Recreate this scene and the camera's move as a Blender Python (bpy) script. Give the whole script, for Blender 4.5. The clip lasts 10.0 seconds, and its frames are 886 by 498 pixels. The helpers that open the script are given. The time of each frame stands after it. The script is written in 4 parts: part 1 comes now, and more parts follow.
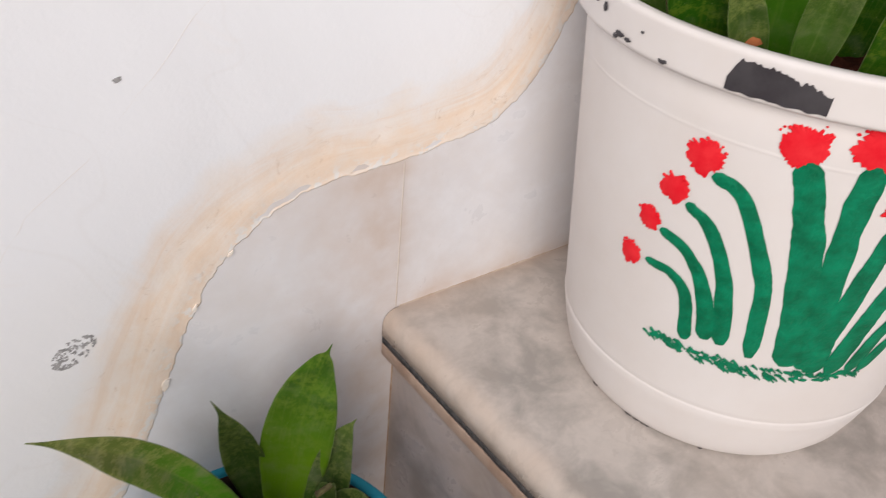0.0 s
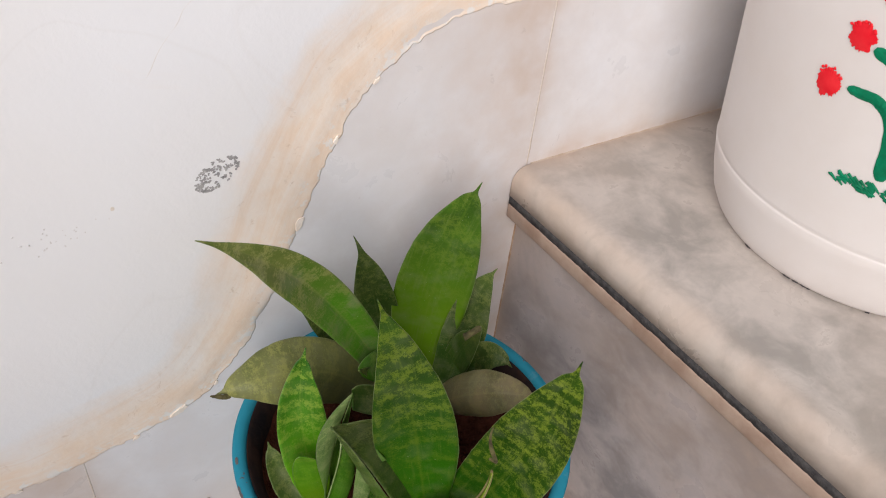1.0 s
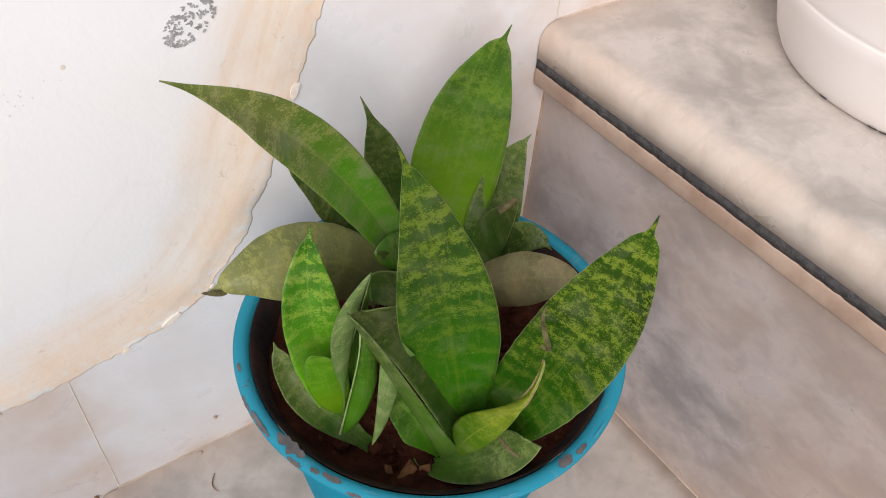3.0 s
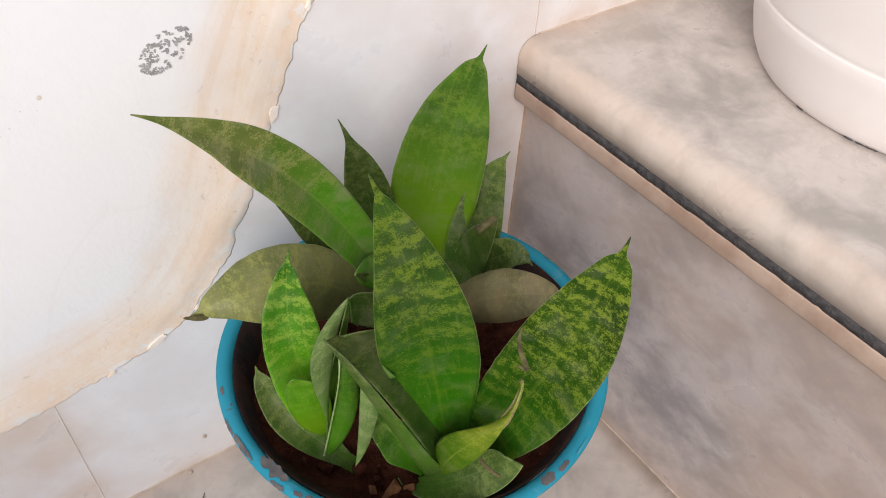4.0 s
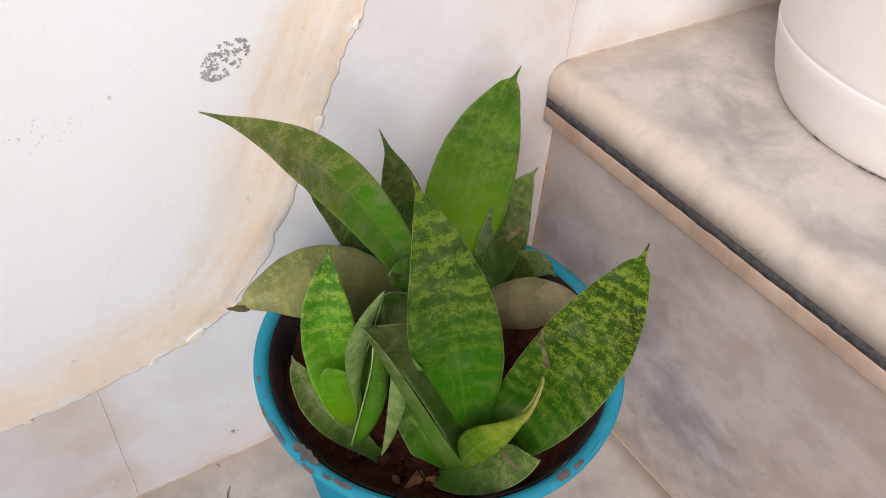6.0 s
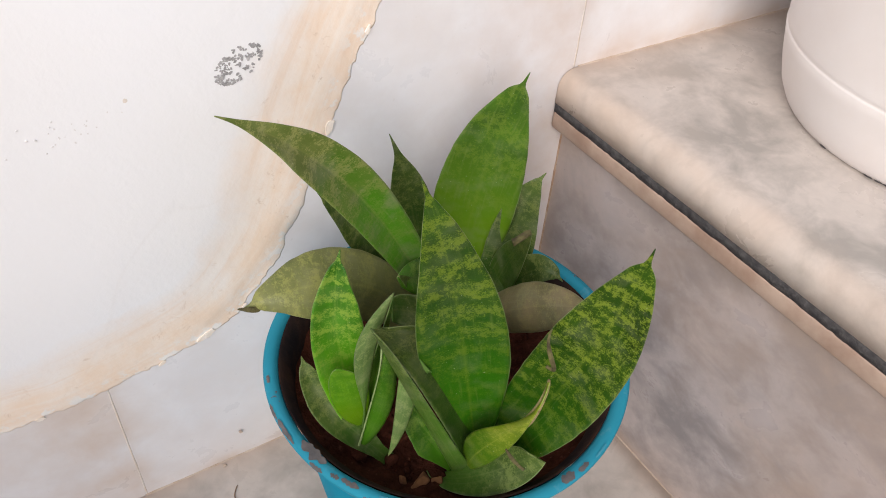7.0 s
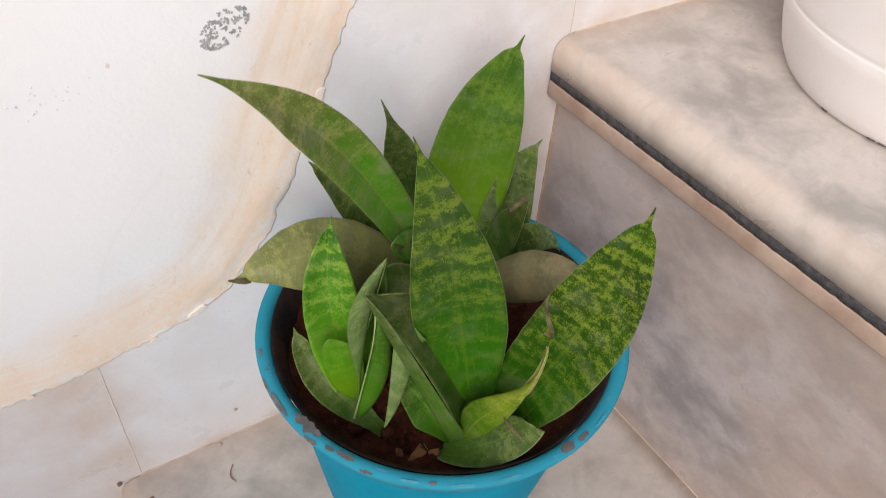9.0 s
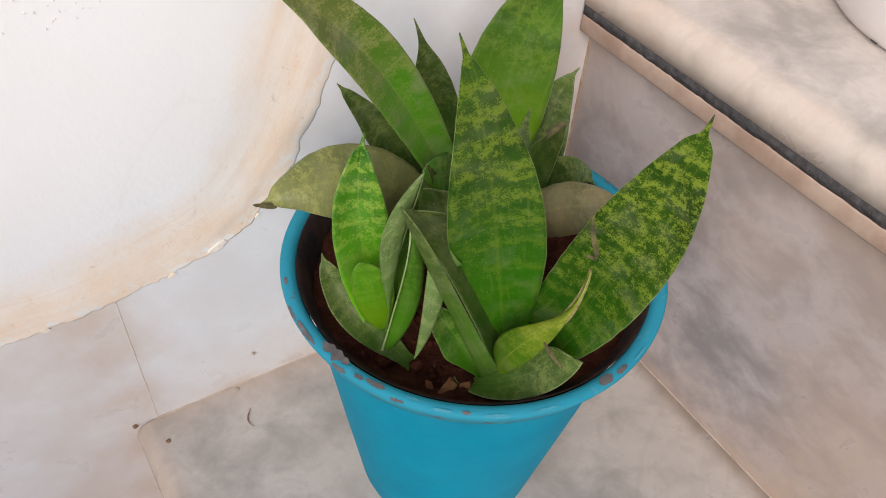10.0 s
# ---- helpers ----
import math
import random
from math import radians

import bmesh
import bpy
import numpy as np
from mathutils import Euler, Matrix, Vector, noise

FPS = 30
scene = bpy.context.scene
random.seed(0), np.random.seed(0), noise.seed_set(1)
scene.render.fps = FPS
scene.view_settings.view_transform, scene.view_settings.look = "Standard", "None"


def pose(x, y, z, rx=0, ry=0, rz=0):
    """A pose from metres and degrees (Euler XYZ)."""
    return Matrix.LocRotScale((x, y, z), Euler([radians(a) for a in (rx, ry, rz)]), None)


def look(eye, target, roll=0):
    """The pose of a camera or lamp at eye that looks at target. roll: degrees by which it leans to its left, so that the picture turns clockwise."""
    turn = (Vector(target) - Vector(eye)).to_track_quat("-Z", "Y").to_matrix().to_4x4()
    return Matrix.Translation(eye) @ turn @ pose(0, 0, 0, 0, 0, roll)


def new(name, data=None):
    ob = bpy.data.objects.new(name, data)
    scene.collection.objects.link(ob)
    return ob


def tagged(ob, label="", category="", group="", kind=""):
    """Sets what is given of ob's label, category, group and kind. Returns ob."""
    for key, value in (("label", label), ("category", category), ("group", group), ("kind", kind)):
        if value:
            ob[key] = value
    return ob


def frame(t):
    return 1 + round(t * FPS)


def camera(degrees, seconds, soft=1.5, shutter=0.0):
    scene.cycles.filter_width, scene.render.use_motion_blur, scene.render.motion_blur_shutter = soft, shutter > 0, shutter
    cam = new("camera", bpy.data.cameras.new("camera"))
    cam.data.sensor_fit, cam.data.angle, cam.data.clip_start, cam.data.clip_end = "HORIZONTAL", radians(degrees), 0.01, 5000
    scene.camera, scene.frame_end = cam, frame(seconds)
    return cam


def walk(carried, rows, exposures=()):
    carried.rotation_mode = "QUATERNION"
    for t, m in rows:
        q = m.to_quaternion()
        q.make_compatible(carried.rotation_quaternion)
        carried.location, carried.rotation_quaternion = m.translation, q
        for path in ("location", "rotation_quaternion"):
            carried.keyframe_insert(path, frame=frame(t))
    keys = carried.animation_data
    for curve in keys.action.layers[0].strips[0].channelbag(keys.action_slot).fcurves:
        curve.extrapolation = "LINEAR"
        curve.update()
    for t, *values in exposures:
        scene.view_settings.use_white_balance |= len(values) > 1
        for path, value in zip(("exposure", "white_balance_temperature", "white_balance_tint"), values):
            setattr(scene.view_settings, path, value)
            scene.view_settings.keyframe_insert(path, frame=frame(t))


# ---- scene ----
cam = camera(58.631, 10.0, soft=1.0, shutter=0.2)
PATH = [
    (0, (-0.17939, -0.26149, 0.44251), (0.32087, 0.38279, -0.13597), 5.901),
    (0.2, (-0.20150, -0.26050, 0.43500), (0.80200, 1.02200, -0.72600), 6.000),
    (0.3, (-0.20900, -0.26050, 0.42650), (0.77200, 1.02800, -0.74400), 6.500),
    (0.5, (-0.21387, -0.25120, 0.41646), (0.24818, 0.37927, -0.20724), 7.730),
    (1, (-0.22079, -0.24228, 0.39306), (0.22432, 0.37899, -0.25184), 6.665),
    (1.2, (-0.22191, -0.24123, 0.38643), (0.21747, 0.37117, -0.26984), 6.901),
    (1.3, (-0.22357, -0.23968, 0.37657), (0.20730, 0.35956, -0.29657), 7.251),
    (1.5, (-0.22758, -0.23593, 0.35285), (0.18281, 0.33160, -0.36094), 8.095),
    (2, (-0.22075, -0.22313, 0.34640), (0.19060, 0.34981, -0.36249), 6.188),
    (2.5, (-0.21652, -0.22083, 0.34493), (0.19271, 0.34947, -0.36731), 4.947),
    (4, (-0.20673, -0.22161, 0.34985), (0.20963, 0.34749, -0.35921), 3.257),
    (4.5, (-0.20690, -0.22412, 0.35465), (0.20354, 0.35413, -0.35045), 3.020),
    (5, (-0.21043, -0.22818, 0.35570), (0.19162, 0.35736, -0.34822), 2.681),
    (5.5, (-0.21564, -0.23162, 0.35445), (0.19696, 0.36305, -0.33557), 3.983),
    (7, (-0.22100, -0.23562, 0.35762), (0.18164, 0.37566, -0.32372), 4.322),
    (7.5, (-0.21863, -0.23565, 0.35766), (0.18942, 0.37484, -0.32117), 4.204),
    (8, (-0.22131, -0.23698, 0.35653), (0.18302, 0.37394, -0.32412), 4.121),
    (8.5, (-0.22008, -0.23666, 0.35693), (0.18482, 0.37446, -0.32322), 3.720),
    (9, (-0.21987, -0.23590, 0.34894), (0.18066, 0.36240, -0.34504), 3.940),
    (9.5, (-0.22722, -0.23515, 0.32436), (0.16275, 0.34192, -0.39321), 5.219),
    (10, (-0.22900, -0.23537, 0.32899), (0.15691, 0.34914, -0.38475), 4.459),
]
walk(cam, [(t, look(eye, target, roll)) for t, eye, target, roll in PATH],
     [(0.0, -0.10), (0.5, 0.0), (1.0, 0.03), (1.5, 0.12), (2.0, 0.34), (2.5, 0.38), (4.0, 0.4), (7.0, 0.34), (9.0, 0.36), (10.0, 0.41)])

# ---- light ----
world = bpy.data.worlds.new("sky")
scene.world = world
world.use_nodes = True
wn = world.node_tree
sky = wn.nodes.new("ShaderNodeTexSky")
sky.sky_type = 'NISHITA'
sky.sun_disc = False
sky.sun_elevation = radians(30)
sky.sun_rotation = radians(223)
sky.air_density, sky.dust_density, sky.ozone_density = 1.0, 2.2, 1.0
wn.links.new(sky.outputs[0], wn.nodes["Background"].inputs[0])
wn.nodes["Background"].inputs[1].default_value = 0.065

sun = new("sun", bpy.data.lights.new("sun", 'SUN'))
sun.data.energy, sun.data.angle, sun.data.color = 3.05, radians(50), (1.0, 0.953, 0.938)
sun.matrix_world = look((-0.95, -1.0, 0.64), (0, 0, 0))

# ---- dimensions ----
RISE, GOING = 0.180, 0.227          # one step
SKEW = -0.035                       # the steps run a little out of square with the wall
RISER_X = -0.0033                   # riser face where it meets the wall
NOSE = 0.0095                       # overhang of the tread
DEPTH = 1.10                        # width of the flight
POT = (-0.1137, -0.0809)
BUCKET = (0.1145, -0.1060)


# ---- building helpers ----
def hold(name, label, category, at=(0, 0, 0), group="", kind=""):
    ob = new(name)
    ob.location = at
    return tagged(ob, label, category, group, kind)


def part(name, bm, material, parent=None, label="", smooth=True):
    me = bpy.data.meshes.new(name)
    bmesh.ops.recalc_face_normals(bm, faces=bm.faces)
    bm.to_mesh(me)
    bm.free()
    if smooth:
        me.polygons.foreach_set("use_smooth", [True] * len(me.polygons))
    me.materials.append(material)
    ob = new(name, me)
    if parent:
        ob.parent = parent
    return tagged(ob, label)


def n3(x, y, z, f=1.0, s=0.0):
    return noise.noise(Vector((x * f + s, y * f - s, z * f + 2 * s)))


def grid_faces(bm, rows, closed=False):
    """Faces between rows of vertices."""
    for a, b in zip(rows, rows[1:]):
        n = len(a)
        for i in range(n if closed else n - 1):
            j = (i + 1) % n
            bm.faces.new((a[i], a[j], b[j], b[i]))


def lathe(profile, at=(0, 0), seg=96, wobble=0.0, seed=0.0):
    """A closed shell turned round a vertical axis through at; profile is (radius, height)."""
    bm = bmesh.new()
    rows = []
    for k, (r, z) in enumerate(profile):
        row = []
        for i in range(seg):
            a = 2 * math.pi * i / seg
            rr = r * (1 + wobble * n3(math.cos(a), math.sin(a), z * 8, 1.3, seed))
            row.append(bm.verts.new((at[0] + rr * math.cos(a), at[1] + rr * math.sin(a), z)))
        rows.append(row)
    grid_faces(bm, rows, True)
    return bm


def block(x0, x1, y0, y1, z0, z1, bev=0.0015, skew=0.0, seg=2):
    bm = bmesh.new()
    bmesh.ops.create_cube(bm, size=1)
    for v in bm.verts:
        y = y0 + (y1 - y0) * (v.co.y + 0.5)
        v.co = (x0 + (x1 - x0) * (v.co.x + 0.5) + skew * y, y, z0 + (z1 - z0) * (v.co.z + 0.5))
    if bev:
        bmesh.ops.bevel(bm, geom=bm.edges[:], offset=bev, segments=seg, affect='EDGES', profile=0.5)
    return bm


def browned_slab(x0, x1, y0, y1, z0, z1, line, browning):
    """A slab facing -y whose face carries how far it browns towards its joints; line: height of the tread."""
    bm = bmesh.new()
    lay = bm.verts.layers.float.new("browning")
    xs = [x0 + (x1 - x0) * (0.5 - 0.5 * math.cos(math.pi * i / 44)) for i in range(45)]
    up = [line + (z1 - line) * (i / 34) ** 2 for i in range(35)]
    zs = [z0, line - 0.08, line - 0.02, line - 0.006] + up
    rows = []
    for z in zs:
        row = [bm.verts.new((x, y0, z)) for x in xs]
        for v in row:
            v[lay] = browning(v.co)
        rows.append(row + [bm.verts.new((x1, y1, z)), bm.verts.new((x0, y1, z))])
    grid_faces(bm, rows, True)
    bm.faces.new(rows[0])
    bm.faces.new(rows[-1][::-1])
    return bm


# ---- materials ----
class Mat:
    def __init__(self, name, rough=0.5, metal=0.0, spec=0.5):
        self.m = bpy.data.materials.new(name)
        self.m.use_nodes = True
        self.t = self.m.node_tree
        self.b = self.t.nodes["Principled BSDF"]
        self.b.inputs["Roughness"].default_value = rough
        self.b.inputs["Metallic"].default_value = metal
        self.b.inputs["Specular IOR Level"].default_value = spec
        self.geo = self.t.nodes.new("ShaderNodeNewGeometry").outputs["Position"]
        self.uv = self.t.nodes.new("ShaderNodeTexCoord").outputs["UV"]

    def node(self, kind, **ins):
        n = self.t.nodes.new(kind)
        for k, v in ins.items():
            self.put(n.inputs[k.replace("_", " ")], v)
        return n

    def put(self, socket, v):
        if isinstance(v, bpy.types.NodeSocket):
            self.t.links.new(v, socket)
        else:
            socket.default_value = v

    def scaled(self, vec, s, off=(0, 0, 0), rot=(0, 0, 0)):
        n = self.t.nodes.new("ShaderNodeMapping")
        self.put(n.inputs["Vector"], vec)
        n.inputs["Scale"].default_value = s if isinstance(s, tuple) else (s, s, s)
        n.inputs["Location"].default_value = off
        n.inputs["Rotation"].default_value = rot
        return n.outputs[0]

    def noise(self, scale, detail=4.0, rough=0.55, vec=None, distort=0.0, off=0.0):
        v = self.scaled(self.geo if vec is None else vec, 1.0, (off, off * 0.7, -off))
        n = self.node("ShaderNodeTexNoise", Vector=v, Scale=scale, Detail=detail, Roughness=rough, Distortion=distort)
        return n.outputs["Fac"]

    def ramp(self, fac, *stops):
        n = self.t.nodes.new("ShaderNodeValToRGB")
        self.put(n.inputs[0], fac)
        e = n.color_ramp.elements
        while len(e) < len(stops):
            e.new(0.5)
        for el, (p, c) in zip(e, stops):
            el.position = p
            el.color = (*c, 1) if isinstance(c, tuple) else (c, c, c, 1)
        return n.outputs["Color"]

    def mix(self, fac, a, b, mode='MIX'):
        n = self.t.nodes.new("ShaderNodeMix")
        n.data_type, n.blend_type = 'RGBA', mode
        self.put(n.inputs[0], fac)
        for sock, v in ((n.inputs[6], a), (n.inputs[7], b)):
            self.put(sock, (*v, 1) if isinstance(v, tuple) else v)
        return n.outputs[2]

    def math(self, op, a, b=0.0, clamp=False):
        n = self.t.nodes.new("ShaderNodeMath")
        n.operation, n.use_clamp = op, clamp
        self.put(n.inputs[0], a)
        self.put(n.inputs[1], b)
        return n.outputs[0]

    def attr(self, name):
        n = self.t.nodes.new("ShaderNodeAttribute")
        n.attribute_name = name
        return n.outputs["Fac"]

    def done(self, colour, bump=None, strength=0.2, dist=0.001, rough=None):
        self.put(self.b.inputs["Base Color"], (*colour, 1) if isinstance(colour, tuple) else colour)
        if rough is not None:
            self.put(self.b.inputs["Roughness"], rough)
        if bump is not None:
            n = self.node("ShaderNodeBump", Height=bump)
            n.inputs["Strength"].default_value = strength
            n.inputs["Distance"].default_value = dist
            self.put(self.b.inputs["Normal"], n.outputs[0])
        return self.m


def marble(name, off, light, warm, grey, amount=0.5, stain=0.35, drift=None):
    m = Mat(name, 0.28, spec=0.45)
    if drift:
        m.geo = m.scaled(m.geo, (1.0, 0.9, 1.1), (0, 0, 0), drift)
    cloud = m.noise(16, 5, 0.55, distort=0.2, off=off)
    patch = m.noise(46, 6, 0.6, distort=0.35, off=off + 3)
    veil = m.noise(7, 3, 0.5, off=off + 7)
    g = m.ramp(m.math('ADD', m.math('MULTIPLY', cloud, 0.48), m.math('MULTIPLY', patch, 0.52)), (0.45, 0.0), (0.585, 1.0))
    col = m.mix(m.math('MULTIPLY', g, amount), light, grey)
    w = m.math('MULTIPLY', m.ramp(m.math('ADD', m.math('MULTIPLY', veil, 0.75), m.math('MULTIPLY', patch, 0.25)), (0.44, 0.0), (0.60, 1.0)), stain)
    col = m.mix(w, col, warm)
    vein = m.ramp(m.math('ABSOLUTE', m.math('SUBTRACT', m.noise(11, 4, 0.5, distort=1.6, off=off + 11), 0.5)), (0.0, 1.0), (0.03, 0.0))
    col = m.mix(m.math('MULTIPLY', vein, 0.12), col, grey)
    grain = m.ramp(m.noise(150, 6, 0.7, distort=0.4, off=off + 6), (0.38, 0.0), (0.64, 1.0))
    col = m.mix(m.math('MULTIPLY', grain, 0.16), col, grey)
    browning = m.math('MULTIPLY', m.attr("browning"), m.ramp(m.noise(40, 5, 0.55, off=off + 2), (0.25, 0.25), (0.75, 1.0)))
    col = m.mix(m.math('MULTIPLY', browning, 0.75), col, (0.54, 0.39, 0.29))
    speck = m.ramp(m.noise(420, 2, 0.5, off=off), (0.72, 0.0), (0.78, 1.0))
    col = m.mix(m.math('MULTIPLY', speck, 0.10), col, (0.35, 0.30, 0.26))
    return m.done(col, m.noise(160, 4, 0.6, off=off), 0.05, 0.0006,
                  m.ramp(patch, (0.3, 0.24), (0.7, 0.42)))


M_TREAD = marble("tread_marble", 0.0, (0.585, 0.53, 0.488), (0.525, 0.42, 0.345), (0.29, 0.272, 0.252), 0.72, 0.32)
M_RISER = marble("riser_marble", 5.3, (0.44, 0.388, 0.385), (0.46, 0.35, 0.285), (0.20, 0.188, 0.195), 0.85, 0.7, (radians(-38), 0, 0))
M_SKIRT = marble("skirting_marble", 9.1, (0.80, 0.815, 0.86), (0.74, 0.665, 0.60), (0.69, 0.70, 0.745), 0.4, 0.35)


def plaster_material():
    m = Mat("limewashed_plaster", 0.85, spec=0.2)
    edge = m.attr("edge")
    wear = m.noise(28, 5, 0.6, distort=0.7)
    grime = m.noise(6, 3, 0.5, off=2)
    white = m.mix(m.math('MULTIPLY', m.ramp(grime, (0.38, 0.0), (0.62, 1.0)), 0.5), (0.865, 0.878, 0.915), (0.862, 0.838, 0.822))
    band = m.math('ADD', edge, m.math('MULTIPLY', m.math('SUBTRACT', wear, 0.5), 0.7))
    cream = m.mix(m.ramp(m.noise(60, 5, 0.65), (0.38, 0.0), (0.66, 1.0)), (0.86, 0.705, 0.575), (0.88, 0.785, 0.70))
    col = m.mix(m.ramp(band, (0.12, 0.0), (0.66, 1.0)), white, cream)
    run = m.t.nodes.new("ShaderNodeAttribute")
    run.attribute_name = "run"
    trail = m.noise(1.0, 5, 0.65, vec=m.scaled(run.outputs["Vector"], (16.0, 130.0, 1.0)), distort=0.9)
    near = m.ramp(edge, (0.15, 0.0), (0.45, 1.0))
    col = m.mix(m.math('MULTIPLY', m.math('MULTIPLY', m.ramp(trail, (0.50, 0.0), (0.68, 1.0)), near), 0.50), col, (0.90, 0.86, 0.82))
    col = m.mix(m.math('MULTIPLY', m.math('MULTIPLY', m.ramp(trail, (0.34, 1.0), (0.48, 0.0)), near), 0.35), col, (0.80, 0.60, 0.44))
    rust = m.math('MULTIPLY', m.ramp(m.noise(110, 5, 0.7, distort=1.0, off=4), (0.60, 0.0), (0.72, 1.0)), m.ramp(edge, (0.25, 0.0), (0.5, 1.0)))
    col = m.mix(m.math('MULTIPLY', rust, 0.55), col, (0.52, 0.36, 0.24))
    flake = m.math('MULTIPLY', m.ramp(m.noise(140, 4, 0.6, off=8), (0.52, 0.0), (0.58, 1.0)), m.ramp(edge, (0.80, 0.0), (0.94, 1.0)))
    col = m.mix(m.math('MULTIPLY', flake, 0.9), col, (0.84, 0.82, 0.80))
    hair = m.ramp(m.math('ABSOLUTE', m.math('SUBTRACT', m.noise(5, 3, 0.6, distort=0.8, off=13), 0.5)), (0.0, 1.0), (0.0016, 0.0))
    col = m.mix(m.math('MULTIPLY', hair, 0.05), col, (0.55, 0.48, 0.42))
    bump = m.math('ADD', m.noise(90, 5, 0.6), m.math('MULTIPLY', m.noise(420, 3, 0.6), 0.25))
    return m.done(col, bump, 0.20, 0.0015)


M_PLASTER = plaster_material()


def plain(name, colour, dark, scale, rough=0.6, bump=0.1, dist=0.0006, spec=0.4):
    m = Mat(name, rough, spec=spec)
    col = m.mix(m.ramp(m.noise(scale, 5, 0.6), (0.35, 0.0), (0.68, 1.0)), colour, dark)
    return m.done(col, m.noise(scale * 4, 4, 0.6), bump, dist)


M_CORE = plain("rendered_masonry", (0.70, 0.66, 0.61), (0.62, 0.57, 0.52), 9, 0.9, 0.2, 0.002)
M_STRIP = plain("nosing_strip_stone", (0.50, 0.375, 0.30), (0.37, 0.25, 0.19), 60, 0.5)
M_GROUT = plain("stained_grout", (0.58, 0.48, 0.40), (0.44, 0.33, 0.25), 90, 0.9, 0.4, 0.001)
M_RUST = plain("rusty_grout", (0.52, 0.39, 0.29), (0.36, 0.21, 0.13), 130, 0.9, 0.4, 0.001)
M_CRACK = plain("tan_crack", (0.76, 0.71, 0.66), (0.68, 0.61, 0.54), 200, 0.95)
M_BARE = plain("bare_grey_plastic", (0.085, 0.08, 0.085), (0.15, 0.135, 0.135), 150, 0.8, 0.3, 0.0008)
M_SCUFF = plain("pale_blue_scuff", (0.07, 0.30, 0.40), (0.03, 0.25, 0.36), 200, 0.8, 0.3, 0.0008)
M_PRICK = plain("grey_prick", (0.76, 0.74, 0.74), (0.68, 0.66, 0.66), 200, 0.95)
M_FLAKE = plain("limewash_flake", (0.86, 0.80, 0.74), (0.82, 0.70, 0.58), 160, 0.9, 0.4, 0.001)
M_SHARD = plain("terracotta_shard", (0.42, 0.14, 0.05), (0.30, 0.09, 0.03), 120, 0.9, 0.3, 0.001)
M_FILL = plain("pale_joint_filler", (0.70, 0.65, 0.61), (0.64, 0.54, 0.46), 120, 0.8, 0.3, 0.0008)
M_INLAY = plain("black_mastic", (0.040, 0.037, 0.040), (0.10, 0.094, 0.094), 320, 0.8, 0.8, 0.0012)
M_SPOT = plain("bare_cement", (0.26, 0.255, 0.26), (0.48, 0.47, 0.47), 300, 0.95, 0.5, 0.001)
M_BOUNCE = plain("pale_bounce_ground", (0.46, 0.43, 0.40), (0.36, 0.33, 0.30), 3, 0.95, 0.3, 0.004)
M_WHITE = plain("white_bucket_paint", (0.73, 0.692, 0.678), (0.70, 0.652, 0.628), 25, 0.6, 0.06, 0.0008, 0.35)
M_BLACK = plain("bare_black_plastic", (0.035, 0.03, 0.035), (0.06, 0.055, 0.06), 80, 0.55)
M_RED = plain("red_paint", (0.74, 0.008, 0.02), (0.82, 0.03, 0.04), 160, 0.6, 0.2, 0.0008, 0.15)
M_GREEN = plain("green_paint", (0.0, 0.125, 0.055), (0.0, 0.23, 0.11), 130, 0.5, 0.5, 0.0012, 0.2)


def pot_material():
    m = Mat("worn_blue_paint", 0.55, spec=0.06)
    base = m.mix(m.ramp(m.noise(40, 5, 0.6), (0.35, 0.0), (0.68, 1.0)), (0.0, 0.225, 0.360), (0.0, 0.270, 0.415))
    base = m.mix(m.math('MULTIPLY', m.ramp(m.noise(14, 4, 0.6, off=3), (0.5, 0.0), (0.7, 1.0)), 0.15), base, (0.05, 0.26, 0.36))
    base = m.mix(m.math('MULTIPLY', m.attr("wear"), 0.6), base, (0.045, 0.265, 0.35))
    worn = m.math('MULTIPLY', m.attr("wear"), m.ramp(m.noise(85, 5, 0.55, distort=0.5, off=6.4), (0.640, 0.0), (0.655, 1.0)))
    col = m.mix(worn, base, (0.11, 0.10, 0.10))
    pale = m.math('MULTIPLY', m.attr("wear"), m.ramp(m.noise(130, 4, 0.6, off=9), (0.60, 0.0), (0.66, 1.0)))
    col = m.mix(m.math('MULTIPLY', pale, 0.22), col, (0.20, 0.36, 0.42))
    return m.done(col, m.noise(180, 4, 0.6), 0.12, 0.0008)


M_POT = pot_material()
M_POT_IN = plain("shaded_pot_inside", (0.014, 0.012, 0.014), (0.045, 0.024, 0.017), 90, 0.95, 0.4, 0.001, 0.1)


def soil_material():
    m = Mat("damp_soil", 0.95, spec=0.05)
    col = m.mix(m.ramp(m.noise(120, 6, 0.7), (0.32, 0.0), (0.70, 1.0)), (0.024, 0.008, 0.005), (0.095, 0.031, 0.019))
    col = m.mix(m.math('MULTIPLY', m.ramp(m.noise(420, 3, 0.6), (0.64, 0.0), (0.72, 1.0)), 0.5), col, (0.17, 0.075, 0.05))
    return m.done(col, m.noise(260, 6, 0.7), 0.7, 0.004)


